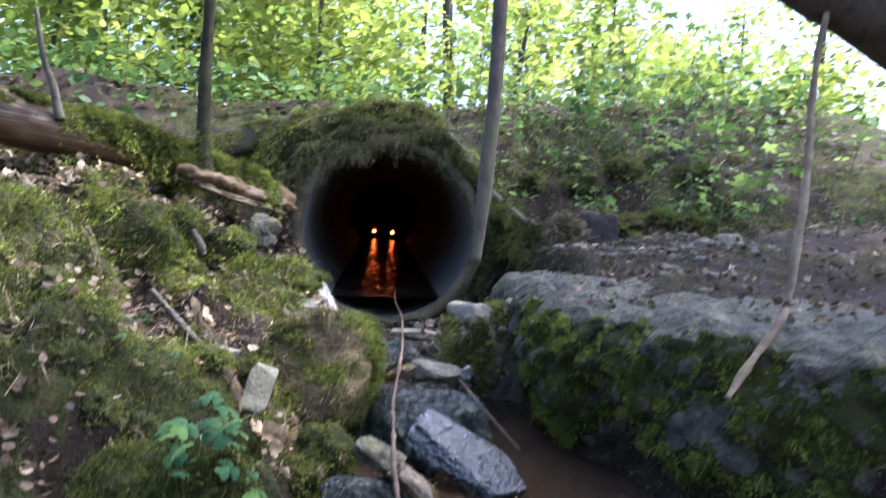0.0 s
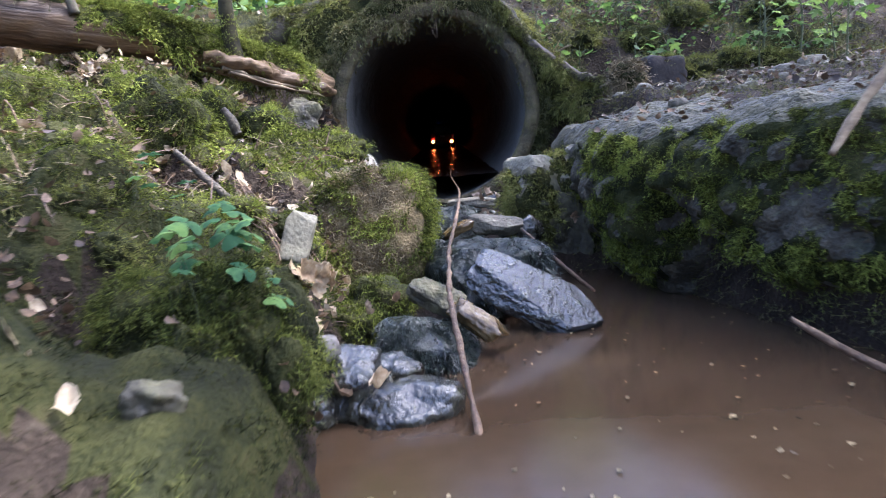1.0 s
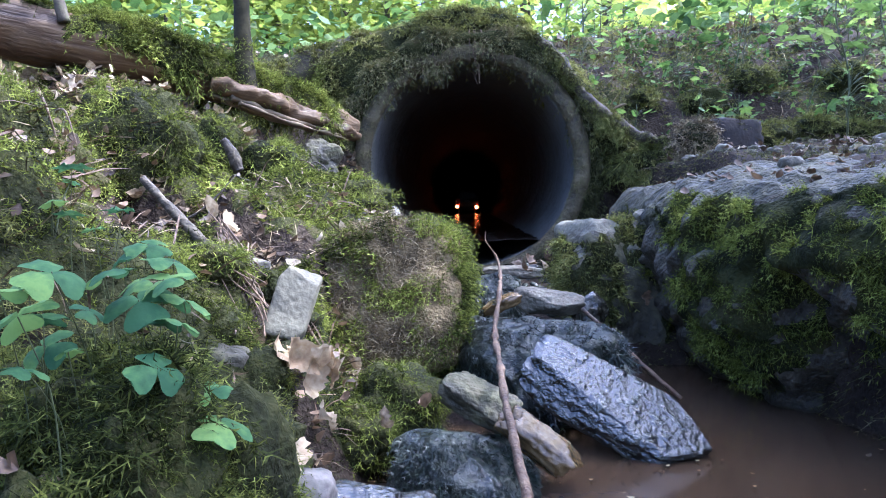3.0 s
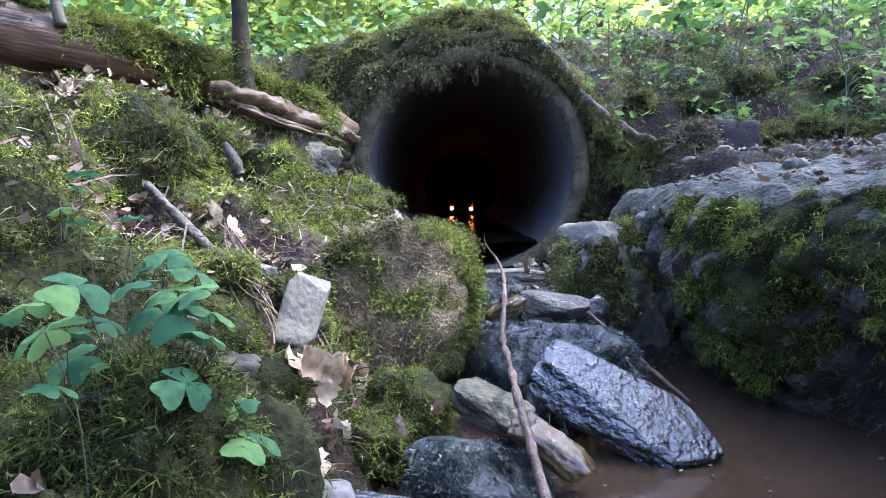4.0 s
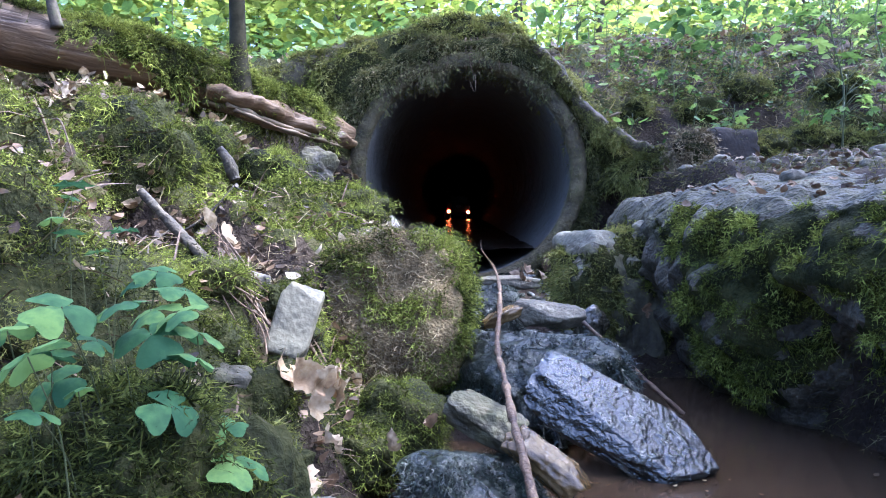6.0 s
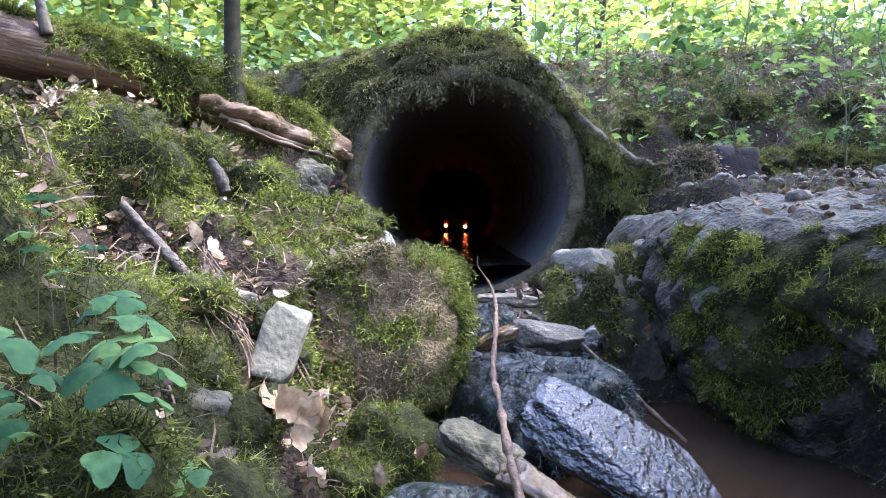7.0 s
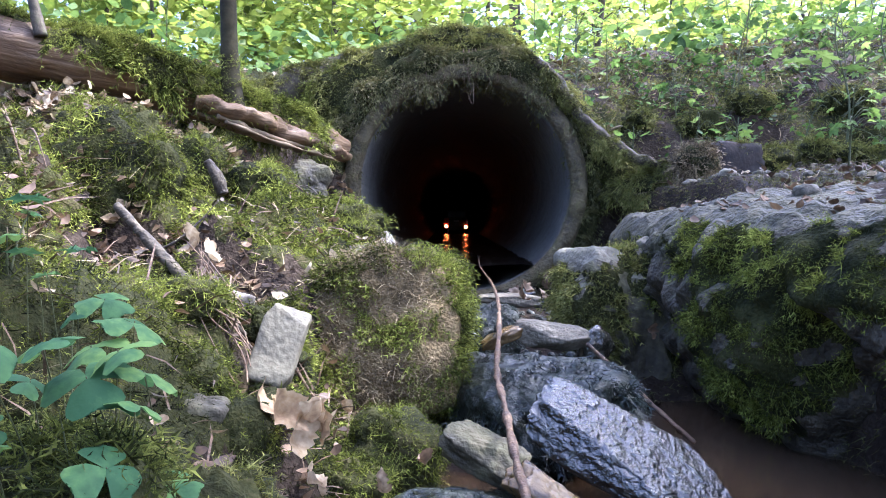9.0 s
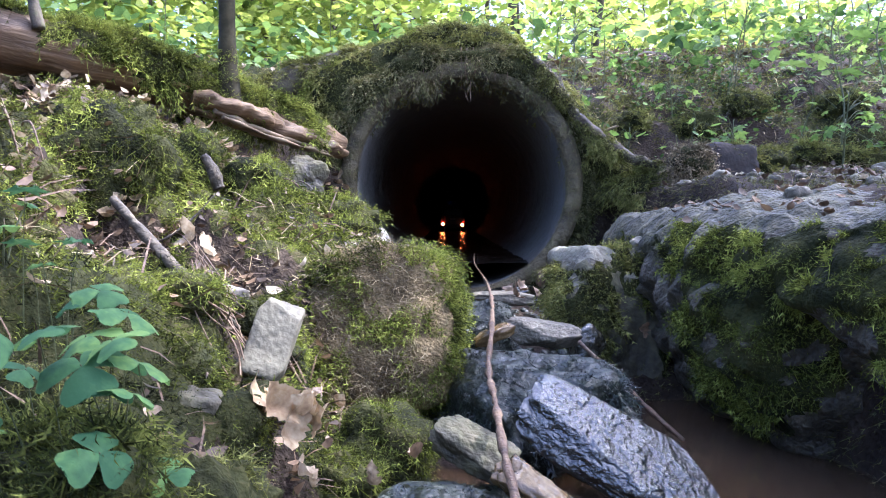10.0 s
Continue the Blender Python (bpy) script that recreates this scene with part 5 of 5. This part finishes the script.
def seedling(x, y, tall, leaves, size, seed, leaf=None, label="young maple seedling with bright green leaves", spread=.5):
    g = np.random.default_rng(seed)
    z = height(np.array([x]), np.array([y]))[0] - .01
    ob = thing("seedling", label, "plant", (x, y, z), "young plants on the slope")
    lean = g.normal(size=2) * .12 * tall
    v, f = tube([(0, 0, 0, .0026), (lean[0] * .4, lean[1] * .4, tall * .5, .0021), (lean[0], lean[1], tall, .0012)], 14, 6, .0005, 40, seed)
    part("stem", mesh_of("stem", v, f, STEM), ob)
    for i in range(int(leaves * 1.3)):
        h = tall * g.uniform(.35, 1.0)
        a = g.uniform(0, 6.283)
        base = np.array([lean[0] * h / tall, lean[1] * h / tall, h])
        tip = base + np.array([math.cos(a), math.sin(a), g.uniform(.1, .5)]) * spread * tall * g.uniform(.3, .8)
        mid_ = (base + tip) / 2 + np.array([0, 0, .02])
        v, f = tube([(*base, .0012), (*mid_, .001), (*tip, .0008)], 8, 5)
        part("leaf_stalk", mesh_of("leaf_stalk", v, f, STEM), ob)
        m = pose(*tip, g.uniform(-55, 30), g.uniform(-45, 45), math.degrees(a) - 90) @ Matrix.Scale(size * g.uniform(.5, .95) * (.8 if leaf is OVAL else 1.1), 4)
        part("leaf", leaf or MAPLE, ob, "", m)
    return ob


seedling(.66, .08, .13, 3, .06, 401)
seedling(.52, .16, .14, 4, .055, 402, OVAL)
seedling(.80, .05, .18, 8, .07, 403)


def maple_shoot(x, y, leaves, seed):
    """A taller young maple: a forked stem, each broad leaf placed at its own spot."""
    g = np.random.default_rng(seed)
    z = float(height(np.array([x]), np.array([y]))[0]) - .01
    ob = thing("maple_shoot", "young maple shoot with broad lobed leaves on the slope", "plant", (x, y, z), "young plants on the slope")
    v, f = tube([(0, 0, 0, .0042), (.02, 0, .2, .0032), (-.015, .01, .4, .0022), (.01, .01, .52, .0012)], 24, 7, .001, 40, seed)
    part("stem", mesh_of("stem", v, f, STEM), ob)
    for lx, lz, size in [(a + dx, b + dz, c * k) for a, b, c in leaves for dx, dz, k in ((0, 0, 1.25), (.045, .03, .75))]:
        tip = np.array([lx - x, g.uniform(-.06, .06), lz - z])
        base = np.array([0, .005, max(.08, tip[2] - .02 - abs(tip[0]) * .45)])
        v, f = tube([(*base, .0015), (*((base + tip) / 2 + [0, 0, .015]), .0012), (*tip, .0008)], 10, 5)
        part("leaf_stalk", mesh_of("leaf_stalk", v, f, STEM), ob)
        part("leaf", MAPLE, ob, "", pose(*tip, g.uniform(-15, 35), g.uniform(-20, 20), g.uniform(90, 270)) @ Matrix.Scale(size, 4))
    return ob


maple_shoot(1.14, .10, [(.99, 1.06, .11), (1.06, 1.07, .09), (1.24, 1.08, .11), (1.21, 1.14, .10), (1.13, 1.18, .11), (1.16, 1.03, .09), (1.04, 1.0, .06), (1.0, 1.12, .07), (1.27, .97, .09), (1.04, 1.18, .09), (1.30, 1.16, .10)], 404)
maple_shoot(1.22, .0, [(1.12, .86, .08), (1.2, .88, .07), (1.26, .93, .09), (1.32, .82, .09), (1.16, .80, .06)], 405)
seedling(.95, .5, .45, 16, .08, 406)
seedling(1.25, -.25, .3, 12, .09, 407)
seedling(1.05, -.1, .22, 10, .08, 408)
seedling(1.35, .0, .4, 14, .09, 412)
seedling(.30, .35, .12, 5, .05, 409, OVAL)
seedling(.40, .28, .14, 6, .05, 410, OVAL)
seedling(.75, .45, .22, 9, .07, 411)
g = np.random.default_rng(45)
for i in range(9):
    x, y = g.uniform(.5, 1.9), g.uniform(.1, .95)
    seedling(x, y, g.uniform(.12, .3), int(g.integers(6, 12)), g.uniform(.05, .08), 450 + i, MAPLE if i % 3 else OVAL, "small leafy plant on the earth slope")
g = np.random.default_rng(46)
for i in range(16):
    x, y = g.uniform(.35, 2.2), g.uniform(.35, 1.5)
    seedling(x, y, g.uniform(.12, .3), int(g.integers(8, 14)), g.uniform(.035, .065), 470 + i, MAPLE if i % 2 else OVAL, "leafy young plant in the light on the slope", .7)
g = np.random.default_rng(44)
for i in range(10):
    x, y = g.uniform(-1.9, 2.4), g.uniform(.9, 2.6)
    seedling(x, y, g.uniform(.3, .75), int(g.integers(9, 16)), g.uniform(.08, .12), 500 + i, MAPLE if i % 2 else OVAL, "leafy green undergrowth shoot on the embankment")


# low weeds and bare twigs on the earth slope
g = np.random.default_rng(150)
p, nn = ground_points(5200, 151, .42, 2.2, .02, 1.5, lambda p, n: fbm(p * 5, 152, 3) > .12)
v, f = scattered(leaf_shape("plain", 1.0, .8, .4, 8, .2), p + np.stack([np.zeros(len(p)), np.zeros(len(p)), g.uniform(.005, .07, len(p))], -1), frames_of(len(p), 153, .5), g.uniform(.010, .028, len(p)))
thing("slope_weeds", "small low green weeds on the earth slope", "weeds", kind="stuff", data=mesh_of("slope_weeds", v, f, LEAF_WEED))
for i in range(26):
    x, y, a, ln = g.uniform(.45, 1.6), g.uniform(-.05, .7), g.uniform(-1.2, 1.2), g.uniform(.05, .16)
    rows = []
    for u in (-1, -.35, .3, 1):
        px, py = x + math.cos(a) * ln * u * .6, y + math.sin(a) * ln * u * .3
        rows.append((px, py, float(height(np.array([px]), np.array([py]))[0]) + .006 + .02 * (1 + u) * g.uniform(.3, 1.6), .0028 - .0011 * u))
    limb("bare_twig", "thin pale bare twig lying on the earth slope", rows, PALE_WOOD if i % 3 else DEAD_WOOD, 7, 24, .0012, 160 + i)

# leafy undergrowth along the top of the embankment
g = np.random.default_rng(170)
p, nn = ground_points(3000, 171, -2.6, 3.0, .75, 2.4, lambda p, n: fbm(p * 2.5, 172, 3) > -.05)
p = p + np.stack([np.zeros(len(p)), np.zeros(len(p)), g.uniform(.02, .3, len(p)) ** 1.2], -1)
v, f = scattered(leaf_shape("far", 1.0, .8, .4, 8, .2), p, frames_of(len(p), 173, .5), g.uniform(.03, .075, len(p)))
thing("undergrowth", "loose leafy green undergrowth on the embankment's top", "undergrowth", kind="stuff", data=mesh_of("undergrowth", v, f, LEAF_WEED))

# a fuzzy clump of reddish moss beside the brown stone
v, f = rock((.05, .045, .045), 95, 2.2, .15, 0, 4)
mossy("moss_clump", "fuzzy reddish-brown clump of dry moss", "moss", turned(v, pose(.60, -.2, .74)), f, MOSS_SHADE_SKIN, 2500, .02, 96, moss=STRAW)


# ---- trees behind ----
TREE_OVAL = leaf_shape("far", 1.0, .8, .3, 8, .15)


def tree(x, y, tall, radius, leaves, seed, low=.12, size=.09, lean=(0, 0), wide=.45):
    """A tapered trunk with limbs, and a crown of loose leaf sprays that starts low."""
    g = np.random.default_rng(seed)
    z = height(np.array([x]), np.array([y]))[0] - .05
    ob = thing("tree", "young broadleaf tree with sunlit yellow-green leaves", "tree", (x, y, z), "trees behind the culvert")
    rows = [(0, 0, 0, radius * 1.3), (lean[0] * .1, lean[1] * .1, tall * .15, radius), (lean[0] * .5, lean[1] * .5, tall * .55, radius * .75), (lean[0], lean[1], tall, radius * .3)]
    v, f = tube(rows, 40, 12, radius * .12, 8, seed)
    part("trunk", mesh_of("trunk", v, f, BARK), ob)
    sprays = max(leaves // 26, 1)
    ps, fr, sz = [], [], []
    for i in range(sprays):
        h = tall * (low + (1 - low) * g.random())
        a = g.uniform(0, 6.283)
        reach = g.uniform(.3, 1.0) * tall * wide * (1.15 - .6 * h / tall)
        base = np.array([lean[0] * h / tall, lean[1] * h / tall, h])
        tip = base + np.array([math.cos(a) * reach, math.sin(a) * reach, g.uniform(-.05, .3) * reach])
        if i < 26:
            v, f = tube([(*base, radius * .22), (*((base + tip) / 2 + [0, 0, .05]), radius * .14), (*tip, .003)], 10, 5)
            part("limb", mesh_of("limb", v, f, BARK), ob)
        t = g.uniform(.35, 1.1, 26)[:, None]
        ps.append(base + (tip - base) * t + g.normal(size=(26, 3)) * np.array([.2, .2, .09]))
        sz.append(size * g.uniform(.55, 1.2, 26))
    p = np.vstack(ps)
    fr = frames_of(len(p), seed, .5)
    v, f = scattered(TREE_OVAL, p, fr, np.concatenate(sz))
    tagged(part("crown", mesh_of("crown", v, f, LEAF), ob, "loose yellow-green leaves"), kind="stuff")
    return ob


g = np.random.default_rng(77)
spots = [(-2.6, 3.2), (-1.7, 4.2), (-.9, 3.4), (-.2, 4.6), (.55, 3.9), (1.3, 4.8), (2.0, 3.4), (2.7, 4.4), (-3.4, 5.2), (-1.4, 6.2), (.2, 6.6), (1.9, 6.8), (3.5, 6.2), (-4.6, 7.5), (-2.6, 8.5), (3.0, 9.0), (5.2, 8.0), (-.6, 9.4), (4.4, 4.6), (-4.2, 3.4), (-.5, 2.6), (.9, 2.8), (-1.9, 2.5), (2.3, 2.4), (3.2, 3.0), (-3.0, 2.3), (-1.2, 5.0), (.9, 5.4), (2.4, 5.4), (-2.4, 5.0)]
for i, (x, y) in enumerate(spots):
    tall = .33 * (y + 2.1) - (.5 if x < 0 else 1.0) + g.uniform(.0, .7)
    tree(x, y, tall, g.uniform(.010, .022) * (1 + .08 * y), int((500 + 130 * y) * (2.2 if x < 0 else .6 if x < 1.6 else 1.0)), 600 + i, .05, .11 if y > 5 else .085, tuple(g.normal(size=2) * .12))
for x, y in [(.35, 6.2), (.62, 4.6), (-2.3, 7.0), (2.9, 7.5)]:
    tree(x, y, g.uniform(5, 7), g.uniform(.03, .06), 80, 660 + int(10 * y), .75, .1, tuple(g.normal(size=2) * .2), .2)

# unseen tree added on the right bank, crown over the pool; leaning trunk beside it
tree(2.9, .25, 4.2, .08, 1200, 700, .5, .1, (-.9, 0))


def bough(label, limb_rows, middle, half, leaves, seed):
    """An added limb of the unseen right-hand tree; its loose leaves shade what lies below."""
    g = np.random.default_rng(seed)
    p = np.stack([g.uniform(-1, 1, leaves), g.uniform(-1, 1, leaves), g.normal(size=leaves) * .5], -1)
    p = p[(p[:, 0] ** 2 + p[:, 1] ** 2 < 1.15) & (fbm(p * 3, seed, 2) > -.75)] * np.array(half) + np.array(middle)
    v, f = scattered(TREE_OVAL, p, frames_of(len(p), seed + 1, .4), g.uniform(.06, .12, len(p)))
    ob = thing("shade_bough", label, "branch")
    bv, bf = tube(limb_rows, 30, 8, .004, 15, seed)
    part("limb", mesh_of("limb", bv, bf, BARK), ob)
    tagged(part("foliage", mesh_of("foliage", v, f, LEAF), ob, "loose green leaves"), kind="stuff")


# added above the view, along the sun's line, to keep these spots in shade
bough("unseen leafy bough added to shade the slope", [(2.7, .25, 2.2, .035), (2.5, .25, 2.7, .03), (2.2, .3, 3.0, .02), (1.8, .35, 3.15, .008)], (2.35, .2, 3.1), (.62, .55, .2), 650, 701)
bough("unseen leafy bough added to shade the pool and rock", [(2.72, .2, 2.3, .03), (2.6, -.3, 2.9, .024), (2.3, -.8, 3.05, .016), (1.7, -1.2, 3.15, .007)], (2.18, -.95, 3.1), (.62, .72, .2), 1900, 711)
bough("unseen leafy bough added to shade the near bank", [(2.74, .15, 2.1, .03), (2.4, -1.0, 2.7, .024), (1.9, -1.45, 3.0, .016), (1.2, -1.55, 3.1, .007)], (1.42, -1.50, 3.1), (.55, .22, .15), 1900, 721)
v, f = tube([(1.55, -1.62, .55, .085), (1.2, -1.61, .82, .078), (.78, -1.6, 1.05, .07), (.4, -1.62, 1.27, .062), (.16, -1.95, 1.52, .05), (-.08, -2.5, 1.85, .035)], 50, 14, .006, 14, 98)
thing("leaning_tree", "dark leaning tree crossing high over the pool", "tree", data=mesh_of("leaning_tree", v, f, BARK))


# ---- the model truck deep in the pipe ----
def box(bm, size, at, bevel=.004, segments=2, taper=None):
    r = bmesh.ops.create_cube(bm, size=1.0)
    bmesh.ops.scale(bm, vec=size, verts=r["verts"])
    if taper:
        for v in r["verts"]:
            if v.co.z > 0:
                v.co.x *= taper[0]
                v.co.y *= taper[1]
    bmesh.ops.translate(bm, vec=at, verts=r["verts"])
    if bevel:
        edges = list({e for v in r["verts"] for e in v.link_edges})
        bmesh.ops.bevel(bm, geom=edges, offset=bevel, segments=segments, affect="EDGES", profile=.6)


def boxes(*items):
    bm = bmesh.new()
    for it in items:
        box(bm, *it)
    return bm


def disc(bm, r, depth, at, axis_x=True, seg=28):
    m = Matrix.Translation(at) @ (Matrix.Rotation(radians(90), 4, "Y") if axis_x else Matrix.Rotation(radians(90), 4, "X"))
    bmesh.ops.create_cone(bm, cap_ends=True, segments=seg, radius1=r, radius2=r, depth=depth, matrix=m)


CAR_Y = 4.6
truck = thing("model_truck", "small radio-controlled truck with lit tail lamps and blue roof load", "toy truck", (0.0, CAR_Y, pipe_axis(CAR_Y) - .262))
truck.rotation_euler = (radians(1), radians(3), radians(-1))
part("chassis", mesh_bm("chassis", boxes(((.12, .36, .025), (0, .16, .075)), ((.20, .02, .03), (0, -.02, .085))), CAR_BLACK), truck)
part("body", mesh_bm("body", boxes(((.215, .40, .075), (0, .17, .135), .01), ((.20, .24, .085), (0, .115, .21), .012, 2, (.86, .88))), CAR_BLACK), truck, "black body shell")
part("side_panel", mesh_bm("side_panel", boxes(((.045, .006, .075), (-.088, -.034, .135), .002)), CAR_RED), truck, "red rear corner panel")
part("side_panel", mesh_bm("side_panel", boxes(((.02, .006, .06), (.098, -.034, .135), .002)), CAR_RED), truck, "red rear corner panel")
part("rear_window", mesh_bm("rear_window", boxes(((.150, .006, .056), (0, -.003, .212), .003)), CAR_GLASS), truck, "grey tinted rear window")
bumper = part("bumper", mesh_bm("bumper", boxes(((.225, .022, .022), (0, -.045, .095), .005)), CAR_BLACK), truck)
plate = part("number_plate", mesh_bm("number_plate", boxes(((.045, .004, .016), (0, -.037, .148), .001)), PLATE), truck, "white plate with a dark bar")
part("plate_bar", mesh_bm("plate_bar", boxes(((.034, .002, .006), (0, -.040, .148), 0)), CAR_BLACK), plate)
part("roof_load", mesh_of("roof_load", *(lambda r: (turned(r[0], pose(0, .12, .275, 0, 6, 0)), r[1]))(rock((.088, .13, .034), 91, 3, .08, 2, 4)), CAR_BLUE), truck, "bright blue tarpaulin bundle")
for s in (-1, 1):
    bm = bmesh.new()
    disc(bm, .015, .008, (s * .088, -.059, .098), False)
    lamp = part("tail_lamp", mesh_bm("tail_lamp", bm, TAIL_GLOW), truck, "lit orange-red tail lamp")
    ring_a = np.linspace(0, 2 * math.pi, 24, endpoint=False)
    # long hood added round each lamp to keep its glow off the pipe walls
    hv = np.vstack([np.stack([r_ * np.cos(ring_a) + s * .088, np.full(24, y_), r_ * np.sin(ring_a) + .098], -1) for r_, y_ in ((.0152, -.056), (.0152, -.105), (.0185, -.105), (.0185, -.05))])
    hf = grid_faces(4, 24, True)
    part("lamp_hood", mesh_of("lamp_hood", hv, hf, CAR_BLACK), truck)
    part("side_lens", mesh_bm("side_lens", boxes(((.014, .006, .024), (s * .1, -.040, .14), .002)), AMBER), truck, "amber lens")
    for y in (.02, .31):
        bm = bmesh.new()
        disc(bm, .055, .045, (0, 0, 0))
        for k in range(22):
            a = 2 * math.pi * k / 22
            box(bm, (.047, .008, .008), (0, .055 * math.cos(a), .055 * math.sin(a)), 0)
        wheel = part("wheel", mesh_bm("tyre", bm, RUBBER), truck, "knobbly black tyre", pose(s * .10, y, .055))
        bm = bmesh.new()
        disc(bm, .03, .05, (0, 0, 0))
        disc(bm, .008, .056, (0, 0, 0))
        part("rim", mesh_bm("rim", bm, STEEL), wheel, "dull steel rim")
